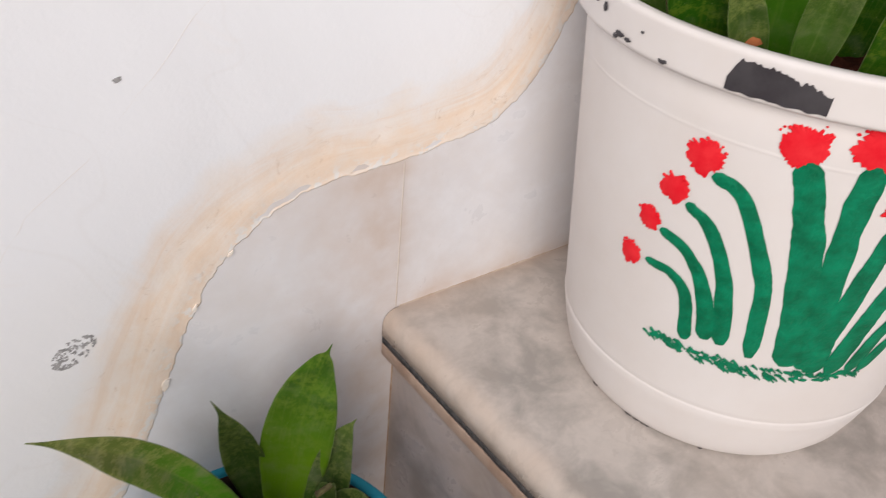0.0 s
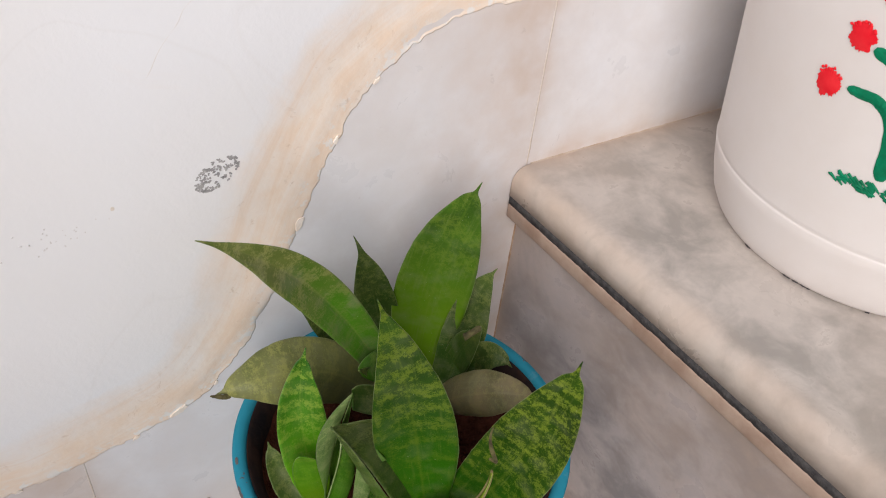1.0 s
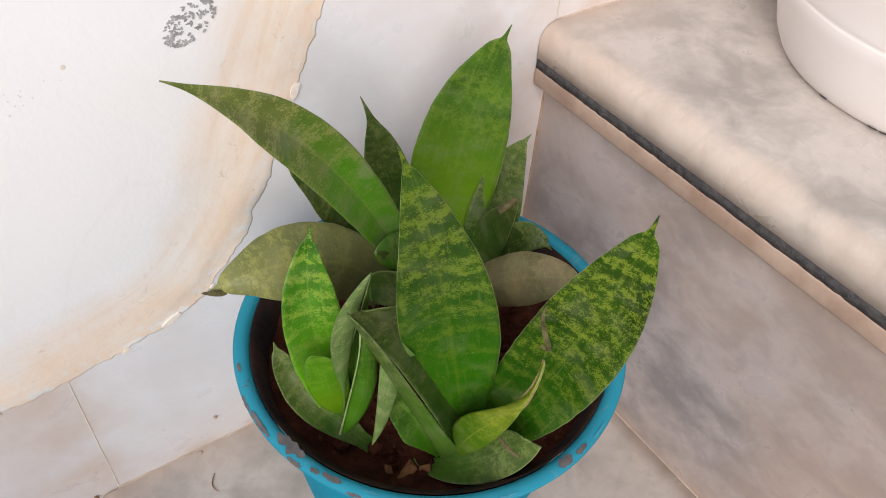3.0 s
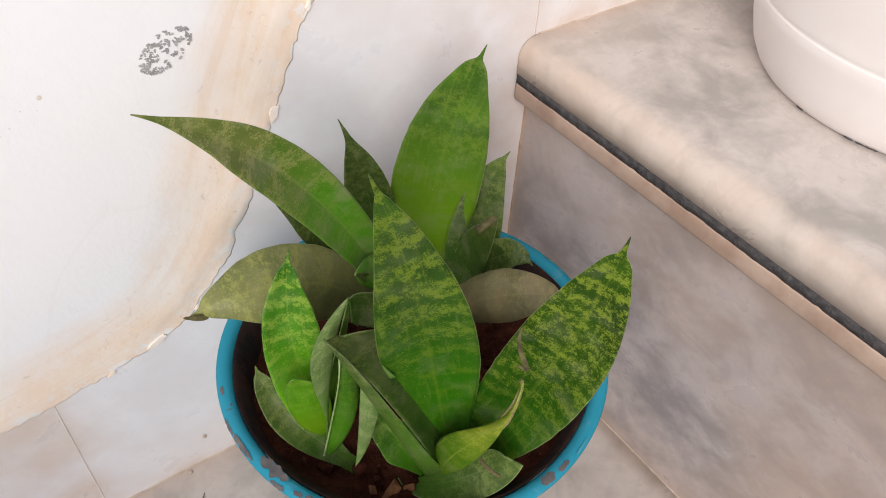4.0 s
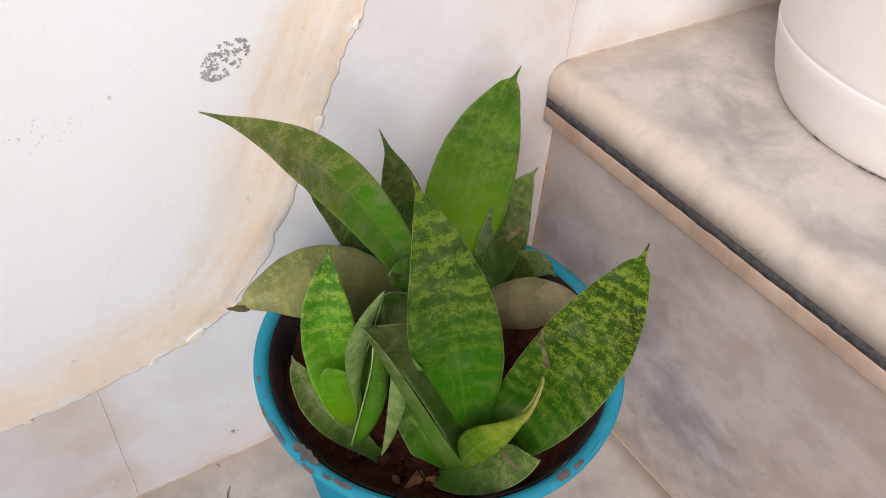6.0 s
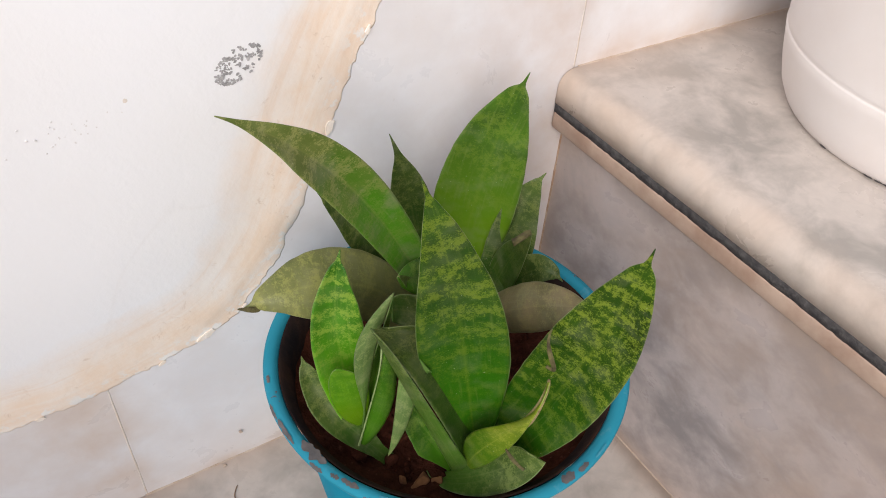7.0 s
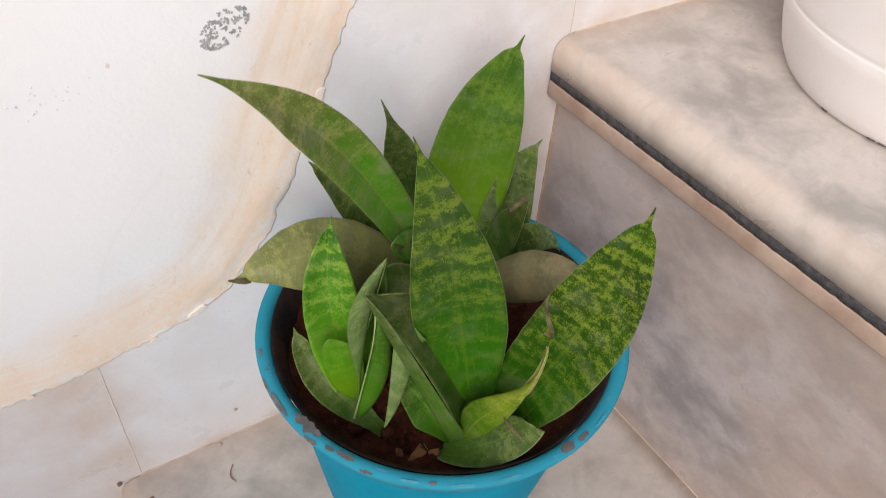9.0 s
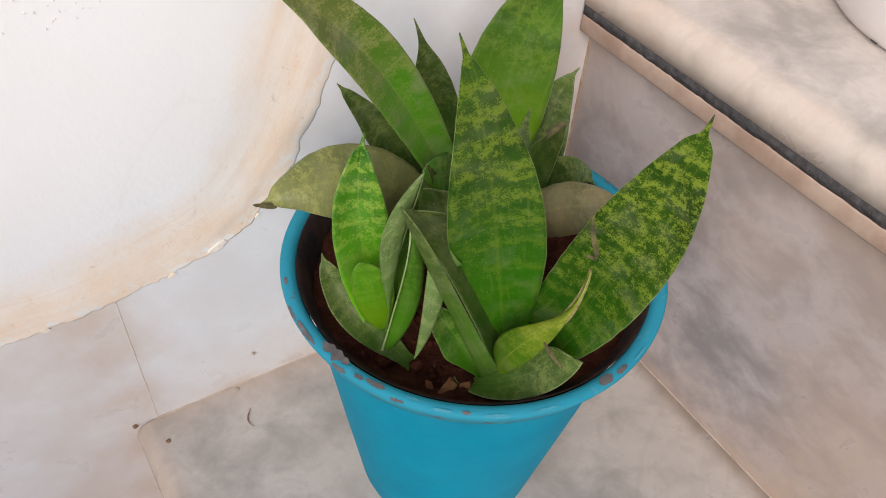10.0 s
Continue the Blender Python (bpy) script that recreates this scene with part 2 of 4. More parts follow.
M_SOIL = soil_material()
M_STONE = plain("soil_stone", (0.26, 0.115, 0.045), (0.11, 0.040, 0.018), 150, 0.9, 0.4, 0.001)
M_WISP = plain("brown_wisp", (0.30, 0.19, 0.12), (0.20, 0.12, 0.08), 260, 0.9, 0.3, 0.001)
M_RIM = plain("pale_leaf_rim", (0.34, 0.43, 0.20), (0.22, 0.32, 0.10), 260, 0.6, 0.2, 0.0008)
M_PAPER = plain("papery_leaf_edge", (0.42, 0.34, 0.17), (0.20, 0.145, 0.06), 420, 0.9, 0.6, 0.001)
M_DRY = plain("dry_leaf", (0.145, 0.130, 0.050), (0.050, 0.040, 0.018), 260, 0.9, 0.5, 0.001)


def leaf_material(name, dark, mid, light, base, dust=0.2, bands=0.8, seed=0.0, period=9.0, young=0.72, reach=0.0, stripe=0.075):
    """Snake plant leaf: dark ground, pale jagged cross bands and mottling, fresh green towards the base, pale margin."""
    dark, mid, light, base = (tuple(c * k for c, k in zip(v, (1.12, 1.0, 0.75))) for v in (dark, mid, light, base))
    dark = tuple(0.8 * c for c in dark)
    m = Mat(name, 0.36, spec=0.20)
    sep = m.node("ShaderNodeSeparateXYZ", Vector=m.uv)
    across, along = sep.outputs[0], sep.outputs[1]
    rnd = m.t.nodes.new("ShaderNodeObjectInfo").outputs["Random"]
    mm = m.t.nodes.new("ShaderNodeAttribute")
    mm.attribute_name = "millimetres"
    place = m.node("ShaderNodeSeparateXYZ", Vector=mm.outputs["Vector"])
    px, py = place.outputs[0], place.outputs[1]
    wide = m.node("ShaderNodeCombineXYZ", X=m.math('MULTIPLY', px, 0.85), Y=py, Z=m.math('MULTIPLY', rnd, 170.0)).outputs[0]
    jag = m.noise(0.46, 5, 0.68, vec=wide, off=seed)
    slow = m.noise(0.075, 3, 0.5, vec=wide, off=seed + 5)
    fine = m.noise(2.1, 5, 0.82, vec=wide, off=seed + 2)
    ph = m.math('ADD', m.math('MULTIPLY', py, 6.2832 / period), m.math('ADD', m.math('MULTIPLY', jag, 3.0), m.math('MULTIPLY', slow, 9.0)))
    wave = m.math('MULTIPLY', m.math('SINE', ph), m.ramp(m.noise(0.05, 2, 0.5, vec=wide, off=seed + 21), (0.40, 0.25), (0.62, 1.0)))
    mask = m.math('ADD', m.math('MULTIPLY', wave, stripe), m.math('ADD', m.math('MULTIPLY', jag, 0.80), m.math('MULTIPLY', fine, 0.90)))
    pale = m.math('MULTIPLY', m.ramp(mask, (0.835, 0.0), (0.945, 1.0)), bands)
    col = m.mix(m.ramp(slow, (0.35, 0.0), (0.65, 1.0)), dark, mid)
    fresh = m.ramp(m.math('ADD', along, m.math('MULTIPLY', m.math('SUBTRACT', slow, 0.5), 0.45)), (0.22 + reach, 1.0), (0.60 + reach, 0.0))
    col = m.mix(m.math('MULTIPLY', fresh, young), col, base)
    col = m.mix(m.math('MULTIPLY', pale, m.math('SUBTRACT', 1.0, m.math('MULTIPLY', fresh, 0.75))), col, light)
    veil = m.math('MULTIPLY', m.ramp(m.noise(0.11, 4, 0.6, vec=wide, off=seed + 9), (0.50, 0.0), (0.80, 1.0)), dust)
    col = m.mix(veil, col, (0.21, 0.225, 0.125))
    streak = m.ramp(m.noise(0.9, 3, 0.5, vec=m.scaled(mm.outputs["Vector"], (1.0, 0.06, 1.0)), off=seed), (0.56, 0.0), (0.72, 1.0))
    col = m.mix(m.math('MULTIPLY', streak, 0.22), col, m.mix(dust, light, (0.20, 0.19, 0.13)))
    rim = m.ramp(m.math('ABSOLUTE', m.math('SUBTRACT', across, 0.5)), (0.488, 0.0), (0.497, 1.0))
    col = m.mix(m.math('MULTIPLY', m.math('MULTIPLY', rim, m.ramp(slow, (0.35, 0.25), (0.65, 1.0))), 0.5), col, (0.34, 0.40, 0.19))
    rib = m.ramp(m.math('ABSOLUTE', m.math('SUBTRACT', across, 0.5)), (0.0, 1.0), (0.035, 0.0))
    col = m.mix(m.math('MULTIPLY', rib, 0.22), col, light)
    spots = m.ramp(m.noise(1.3, 2, 0.5, vec=mm.outputs["Vector"], off=seed + 4), (0.74, 0.0), (0.77, 1.0))
    col = m.mix(m.math('MULTIPLY', spots, 0.45), col, (0.45, 0.46, 0.34))
    bump = m.math('ADD', m.noise(1.2, 3, 0.6, vec=m.scaled(mm.outputs["Vector"], (1.0, 0.12, 1.0))), m.math('MULTIPLY', fine, 0.5))
    return m.done(col, bump, 0.20, 0.0006, m.math('ADD', m.math('MULTIPLY', veil, 0.6), 0.33))


LEAVES = {
    0: leaf_material("banded_leaf", (0.012, 0.046, 0.005), (0.025, 0.080, 0.007), (0.134, 0.212, 0.026), (0.024, 0.132, 0.004), 0.22, 0.72, 0.0, 9.0, 0.78, 0.06, 0.10),
    1: leaf_material("dark_leaf", (0.040, 0.088, 0.022), (0.066, 0.119, 0.033), (0.149, 0.204, 0.072), (0.033, 0.101, 0.013), 0.50, 0.75, 3.0, 12.0),
    2: leaf_material("dusty_leaf", (0.137, 0.179, 0.078), (0.182, 0.211, 0.104), (0.312, 0.358, 0.137), (0.143, 0.163, 0.091), 0.60, 0.5, 6.0, 12.0),
    14: leaf_material("dry_dusty_leaf", (0.149, 0.155, 0.098), (0.230, 0.207, 0.149), (0.276, 0.276, 0.149), (0.149, 0.144, 0.103), 0.60, 0.5, 36.0, 12.0),
    3: leaf_material("bright_leaf", (0.026, 0.132, 0.010), (0.060, 0.228, 0.014), (0.204, 0.347, 0.061), (0.102, 0.360, 0.007), 0.18, 0.75, 9.0, 5.5, 0.92, 0.05, 0.10),
    4: leaf_material("young_leaf", (0.085, 0.160, 0.060), (0.110, 0.200, 0.075), (0.23, 0.31, 0.16), (0.080, 0.200, 0.040), 0.50, 0.55, 12.0, 8.0),
    5: leaf_material("yellowing_leaf", (0.075, 0.150, 0.012), (0.150, 0.230, 0.020), (0.28, 0.34, 0.07), (0.030, 0.120, 0.006), 0.25, 0.6, 15.0, 8.0),
    6: M_DRY,
    16: M_RIM,
    15: leaf_material("fresh_leaf", (0.030, 0.120, 0.010), (0.042, 0.150, 0.012), (0.120, 0.240, 0.040), (0.050, 0.180, 0.010), 0.15, 0.7, 39.0, 9.0),
    12: leaf_material("streaked_leaf", (0.040, 0.085, 0.022), (0.060, 0.115, 0.030), (0.150, 0.220, 0.080), (0.055, 0.150, 0.020), 0.35, 0.75, 33.0, 10.0, 0.7, 0.1),
    13: M_PAPER,
    7: leaf_material("pale_green_leaf", (0.034, 0.101, 0.014), (0.057, 0.144, 0.016), (0.134, 0.217, 0.036), (0.113, 0.259, 0.006), 0.30, 0.45, 18.0, 14.0, 0.8, 0.06, 0.12),
    8: leaf_material("mottled_leaf", (0.011, 0.041, 0.004), (0.023, 0.072, 0.006), (0.148, 0.226, 0.032), (0.017, 0.095, 0.004), 0.35, 0.9, 21.0, 7.0, 0.72, 0.0, 0.09),
    10: leaf_material("olive_leaf", (0.078, 0.137, 0.031), (0.130, 0.179, 0.058), (0.227, 0.267, 0.117), (0.052, 0.215, 0.008), 0.75, 0.85, 27.0, 12.0, 0.85, 0.14, 0.10),
    11: leaf_material("yellow_green_leaf", (0.050, 0.190, 0.007), (0.065, 0.215, 0.008), (0.12, 0.27, 0.02), (0.120, 0.270, 0.006), 0.10, 0.6, 30.0, 7.0),
    9: leaf_material("green_leaf", (0.020, 0.085, 0.008), (0.035, 0.125, 0.012), (0.110, 0.210, 0.035), (0.050, 0.180, 0.010), 0.25, 0.7, 24.0, 9.0),
}

# ---- stairs and wall ----
# ground out of view, coloured pale so that it throws light up at the stairs
ground = bmesh.new()
bmesh.ops.create_grid(ground, x_segments=1, y_segments=1, size=400)
for v in ground.verts:
    v.co.z = -0.95
tagged(part("ground", ground, M_BOUNCE, smooth=False), "unseen ground sheet, made pale to bounce light onto the stairs", "ground", kind="structure")


def tread_mesh(k):
    """A marble tread with a rounded nose, its top at k rises."""
    z, x0, x1 = k * RISE, RISER_X + k * GOING - GOING - 0.0, RISER_X + k * GOING + 0.004
    nose = x0 - NOSE
    prof = []
    r = 0.0085
    for i in range(9):
        a = math.pi / 2 * i / 8
        prof.append((nose + 0.0015 + r - r * math.sin(a), z - r + r * math.cos(a)))
    prof += [(nose + 0.0015, z - 0.0160), (x0 + 0.002, z - 0.0160), (x1, z - 0.0160), (x1, z)]
    prof += [(nose + 0.014 + (x1 - nose - 0.014) * (1 - i / 26) ** 1.6, z) for i in range(1, 26)]
    bm = bmesh.new()
    lay = bm.verts.layers.float.new("browning")
    rows = []
    ny = 120
    for j in range(ny + 1):
        y = -0.0006 - DEPTH * (j / ny) ** 1.6
        rows.append([bm.verts.new((px + SKEW * y + (0.0007 * n3(px, y, pz, 45, k) if i < 9 else 0), y, pz + (0.0005 * n3(px, y, 1, 30, k) if 0 < i < 9 else 0)))
                     for i, (px, pz) in enumerate(prof)])
        for v, (px, pz) in zip(rows[-1], prof):
            front = math.exp(-((px - nose - 0.004) / 0.006) ** 2) if pz < z - 0.001 or px < nose + 0.02 else 0.0
            back = 0.8 * math.exp(-max(0.0, x1 - 0.004 + SKEW * y - px - SKEW * y) / 0.006) if pz > z - 0.001 else 0.0
            v[lay] = min(1.0, max(0.65 * front, back, 0.9 * math.exp(y / 0.006)) + 0.3 * math.exp(y / 0.03))
    grid_faces(bm, rows, True)
    bm.faces.new(rows[0])
    bm.faces.new(rows[-1][::-1])
    return bm


def ragged_bar(x0, x1, z0, z1, amp, seed, ny=420):
    """A long bar along a step with uneven edges."""
    bm = bmesh.new()
    rows = []
    for j in range(ny + 1):
        y = -0.001 - (DEPTH - 0.002) * (j / ny) ** 1.8
        e = [amp * (n3(0, y, i * 3.7, 300, seed) + 0.7 * n3(0, y, i * 5.1, 90, seed)) for i in range(3)]
        rows.append([bm.verts.new(p) for p in ((x0 + SKEW * y + 0.4 * e[2], y, z1 + e[0]), (x0 + SKEW * y + 0.4 * e[2], y, z0 + e[1]),
                                               (x1 + SKEW * y, y, z0 + e[1]), (x1 + SKEW * y, y, z1 + e[0]))])
    grid_faces(bm, rows, True)
    bm.faces.new(rows[0])
    bm.faces.new(rows[-1][::-1])
    return bm


def riser_mesh(xf, z):
    bm = bmesh.new()
    lay = bm.verts.layers.float.new("browning")
    rows = []
    for j in range(91):
        y = -0.0008 - (DEPTH - 0.0008) * (j / 90) ** 1.8
        row = []
        for i in range(41):
            h = z - RISE + 0.0004 + (RISE - 0.0286) * (i / 40) ** 1.6
            v = bm.verts.new((xf + SKEW * y, y, h))
            # browner beside the wall, above the lower tread and under the nosing
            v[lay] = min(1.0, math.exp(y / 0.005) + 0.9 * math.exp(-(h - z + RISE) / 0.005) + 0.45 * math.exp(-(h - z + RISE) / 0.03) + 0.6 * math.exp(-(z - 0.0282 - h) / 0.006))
            row.append(v)
        for i in (40, 0):
            row.append(bm.verts.new((xf + 0.02 + SKEW * y, y, row[i].co.z)))
        rows.append(row)
    grid_faces(bm, rows, True)
    bm.faces.new(rows[0])
    bm.faces.new(rows[-1][::-1])
    return bm


for k in range(-2, 5):
    # step k: its tread lies at k rises; the riser below it faces the lower step
    step = hold(f"step_{k + 4}", "cream and grey marble stair step with a black inlaid nosing line", "stair step", kind="structure", group="flight of marble steps")
    z, xf = k * RISE, RISER_X + (k - 1) * GOING
    part("tread", tread_mesh(k), M_TREAD, step, "pale cream marble with grey clouds")
    part("inlay_line", ragged_bar(xf - NOSE + 0.0016, xf - 0.001, z - 0.0207, z - 0.0160, 0.0006, k), M_INLAY, step, "rough black nosing line")
    part("nosing_strip", block(xf - NOSE + 0.0012, xf + 0.004, -DEPTH, -0.0008, z - 0.0288, z - 0.0205, 0.0010, SKEW), M_STRIP, step, "brownish stone strip under the tread")
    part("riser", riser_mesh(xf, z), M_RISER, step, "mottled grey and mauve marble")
    part("grout_line", ragged_bar(xf - 0.0005, xf + 0.001, z - RISE - 0.001, z - RISE + 0.0003, 0.0002, k + 20), M_GROUT, step, "brown stained grout")
    joint = bmesh.new()
    rows = []
    for j in range(50):
        zz = z - RISE + (RISE - 0.029) * j / 49
        w = 0.0005 + 0.0004 * n3(0, k, zz, 160, 4)
        rows.append([joint.verts.new(p) for p in ((xf - w, 0.0005, zz), (xf - 0.6 * w, -0.6 * w - 0.0004, zz), (xf + 0.001, -w - 0.0008, zz), (xf + 0.001, 0.0005, zz))])
    grid_faces(joint, rows, True)
    part("grout_line", joint, M_RUST, step, "rust brown stained grout against the wall")
    part("step_core", block(xf + 0.02, xf + GOING + 0.02, -DEPTH, -0.0008, -0.95, z - 0.0160, 0, SKEW), M_CORE, step)

# two walls out of view, added to cut the light from either end
tagged(part("wall_west", block(-1.05, -0.90, -1.30, 0.018, -0.95, 0.5, 0), M_CORE), "unseen low wall added to hold back light from the west", "wall", kind="structure")
tagged(part("wall_east", block(1.40, 1.55, -1.30, 0.16, -0.95, 2.2, 0), M_CORE), "unseen plain wall added to hold back light from the east", "wall", kind="structure")
wall = tagged(part("wall_north", block(-1.4, 1.4, 0.018, 0.16, -0.95, 2.2, 0), M_CORE), "thick masonry wall coated in white plaster", "wall", kind="structure")

def slab_browning(c, k, xa):
    """Stains at the joints and tread; the wide riser-corner falloff paints shade in too."""
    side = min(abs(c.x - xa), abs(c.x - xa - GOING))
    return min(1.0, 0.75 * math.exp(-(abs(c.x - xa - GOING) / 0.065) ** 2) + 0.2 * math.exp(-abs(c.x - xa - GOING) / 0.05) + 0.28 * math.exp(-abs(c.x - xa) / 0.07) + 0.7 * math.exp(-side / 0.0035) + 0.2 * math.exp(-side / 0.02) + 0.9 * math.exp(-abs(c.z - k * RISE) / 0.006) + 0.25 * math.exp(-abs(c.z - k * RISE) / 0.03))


def joint_x(k):
    """Where the slab beside step k begins; the lower joints sit a little forward."""
    return RISER_X + (k - 1) * GOING + (0.0030 if k <= 0 else 0.0)


skirting = hold("skirting", "pale marble skirting slabs following the stairs", "skirting", kind="structure")
for k in range(-4, 5):
    xa, xb = joint_x(k), joint_x(k + 1)
    top = k * RISE + 0.275
    part("marble_slab", browned_slab(xa + 0.0002, xb - 0.0002, 0.0, 0.018, k * RISE - 0.26, top, k * RISE, lambda c: slab_browning(c, k, xa)), M_SKIRT, skirting, smooth=False)
for k in range(-3, 5):
    bm = bmesh.new()
    rows = []
    xa = joint_x(k)
    for j in range(60):
        z = k * RISE + 0.26 * j / 59
        a, b = 0.0004 + 0.0003 * n3(0, 1, z, 130, k), 0.0004 + 0.0003 * n3(0, 7, z, 130, k)
        rows.append([bm.verts.new(p) for p in ((xa - a, -0.00002, z), (xa + b, -0.00002, z), (xa + b, 0.004, z), (xa - a, 0.004, z))])
    grid_faces(bm, rows, True)
    part("joint_filler", bm, M_FILL, skirting)
for k in range(-3, 5):
    bm = bmesh.new()
    rows = []
    for j in range(140):
        x = RISER_X + (k - 1) * GOING + 0.002 + (GOING - 0.004) * j / 139
        e = 0.0003 * n3(x, 0, 0, 260, k) + 0.0003 * n3(x, 3, 0, 70, k)
        z = k * RISE
        rows.append([bm.verts.new(p) for p in ((x, 0.001, z + 0.0004 + e), (x, -0.0001, z + 0.0003 + e), (x, -0.0008 - e, z + 0.00008), (x, -0.0009 - e, z - 0.001), (x, 0.001, z - 0.001))])
    grid_faces(bm, rows, True)
    part("grout_line", bm, M_GROUT, skirting, "brown stained grout along the tread")

# ---- plaster coat with its wavy lower edge ----
WAVE = ((-0.238, 0.0865), (-0.202, 0.094), (-0.173, 0.105), (-0.151, 0.130), (-0.134, 0.163), (-0.120, 0.196), (-0.105, 0.224),
        (-0.091, 0.242), (-0.066, 0.258), (-0.039, 0.2655))


def wave_point(s):
    """The plaster's edge; s counts steps along the flight, one period a step."""
    n = len(WAVE)
    f = s * n
    i = math.floor(f)
    u = f - i

    def p(j):
        q, r = divmod(j, n)
        return Vector((WAVE[r][0] + q * GOING, WAVE[r][1] + q * RISE))
    a, b, c, d = p(i - 1), p(i), p(i + 1), p(i + 2)
    sag = Vector((0.0030 * min(1.0, max(0.0, (0.8 - s) / 0.3)), -0.0042 * min(1.0, max(0.0, (0.55 - s) / 0.4))))
    sag.y -= 0.0045 * math.exp(-((s - 1.22) / 0.16) ** 4)
    return sag + 0.5 * (2 * b + (c - a) * u + (2 * a - 5 * b + 4 * c - d) * u * u + (3 * b - a - 3 * c + d) * u ** 3)


def coat_depth(d):
    """How far the plaster stands off the skirting at a distance d from its edge."""
    return 0.0002 + 0.0003 * (1 - math.exp(-d / 0.0025)) + 0.0036 * (1 - math.exp(-(d / 0.042) ** 2)) + 0.0003 * math.exp(-((d - 0.010) / 0.005) ** 2)


def plaster_coat():
    bm = bmesh.new()
    lay = bm.verts.layers.float.new("edge")
    run = bm.verts.layers.float_vector.new("run")
    way = Vector((-0.55, 0.835))
    outs = [0, 0.0006, 0.0014, 0.0024, 0.0036, 0.005, 0.0066, 0.0085, 0.0105, 0.013, 0.0155, 0.0185, 0.022, 0.026, 0.031, 0.037, 0.044, 0.053, 0.065,
            0.08, 0.1, 0.13, 0.17, 0.22, 0.3, 0.4, 0.55, 0.75, 1.0, 1.4, 2.0, 2.8, 3.8]
    rows = []
    n = 2400
    for i in range(n + 1):
        s = -3.4 + 8.0 * i / n
        p = wave_point(s)
        tan = (wave_point(s + 0.01) - wave_point(s - 0.01)).normalized()
        lean = abs(tan.x * way.y - tan.y * way.x)
        chip = 0.0014 * n3(p.x, 0, p.y, 90) - 0.0026 * max(0, abs(n3(p.x, 3, p.y, 150, 6)) - 0.18) + 0.0009 * n3(p.x, 0, p.y, 420, 2) + 0.0022 * max(0, n3(p.x, 0, p.y, 60, 5) - 0.25)
        q = p + way * chip / max(lean, 0.4)
        row = [bm.verts.new((q.x, 0.001, q.y))]
        row[0][lay] = 1.0
        for o in outs:
            w = q + way * (o - chip / max(lean, 0.4) * (1 - math.exp(-o / 0.006)))
            w = Vector((min(1.395, max(-0.895, w.x)), min(2.19, max(-0.94, w.y))))
            d = o * lean
            band = 0.036 + 0.010 * n3(w.x, 0, w.y, 16, 9) + 0.005 * n3(w.x, 0, w.y, 60, 9)
            e = max(0.0, 1 - d / band / 1.25)
            t = coat_depth(d)
            rough = 0.0007 * n3(w.x, 0, w.y, 120, 1) * 0.3 + 0.0005 * n3(w.x, 0, w.y, 40, 3) + 0.0010 * n3(w.x, 0, w.y, 9, 3)
            lip = 0.0002 * max(0, n3(w.x * 0.5, 0, w.y, 170, 4)) if d < 0.012 else 0.0
            v = bm.verts.new((w.x, -(t + rough * min(1, d / 0.002) + lip), w.y))
            v[lay] = e
            v[run] = (s * 0.29, d, 0.0)
            row.append(v)
        rows.append(row)
    grid_faces(bm, rows)
    return bm


part("plaster_coat", plaster_coat(), M_PLASTER, wall, "white limewash with a cream ragged lower edge")


EDGE = [wave_point(-1.5 + 0.02 * k) for k in range(200)]


def coat_y(x, z):
    """The face of the plaster."""
    d = min(math.hypot(x - p.x, z - p.y) for p in EDGE)
    return -(coat_depth(d) + 0.00021 * n3(x, 0, z, 120, 1) + 0.0005 * n3(x, 0, z, 40, 3) + 0.0010 * n3(x, 0, z, 9, 3))


def flake(cx, cz, w, h, y, turn, seed, material, name, parent, label=""):
    """A small ragged patch standing just proud of the plaster."""
    bm = bmesh.new()
    mid = bm.verts.new((cx, y - 0.00006, cz))
    ring = []
    n = 14
    for i in range(n):
        a = 2 * math.pi * i / n
        r = 1 + 0.55 * n3(math.cos(a), math.sin(a), 0, 1.6, seed)
        dx, dz = w * r * math.cos(a), h * r * math.sin(a)
        c, s = math.cos(turn), math.sin(turn)
        ring.append(bm.verts.new((cx + c * dx - s * dz, y, cz + s * dx + c * dz)))
    back = [bm.verts.new((v.co.x, y + 0.004, v.co.z)) for v in ring]
    for i in range(n):
        j = (i + 1) % n
        bm.faces.new((mid, ring[i], ring[j]))
        bm.faces.new((ring[i], back[i], back[j], ring[j]))
    return part(name, bm, material, parent, label, smooth=False)


# flakes of limewash standing off along the ragged edge
flakes = random.Random(11)
for i in range(9):
    s = flakes.uniform(-0.35, 1.45)
    p = wave_point(s)
    tan = (wave_point(s + 0.01) - wave_point(s - 0.01)).normalized()
    off = flakes.uniform(-0.0006, 0.0012)
    big = flakes.random() ** 2.5
    flake(p.x - tan.y * off, p.y + tan.x * off, 0.0012 + 0.0030 * big, 0.0006 + 0.0009 * big, -0.0007 - 0.0006 * flakes.random(),
          math.atan2(tan.y, tan.x) + flakes.uniform(-0.3, 0.3), i * 1.7, M_FLAKE, "plaster_flake", wall)

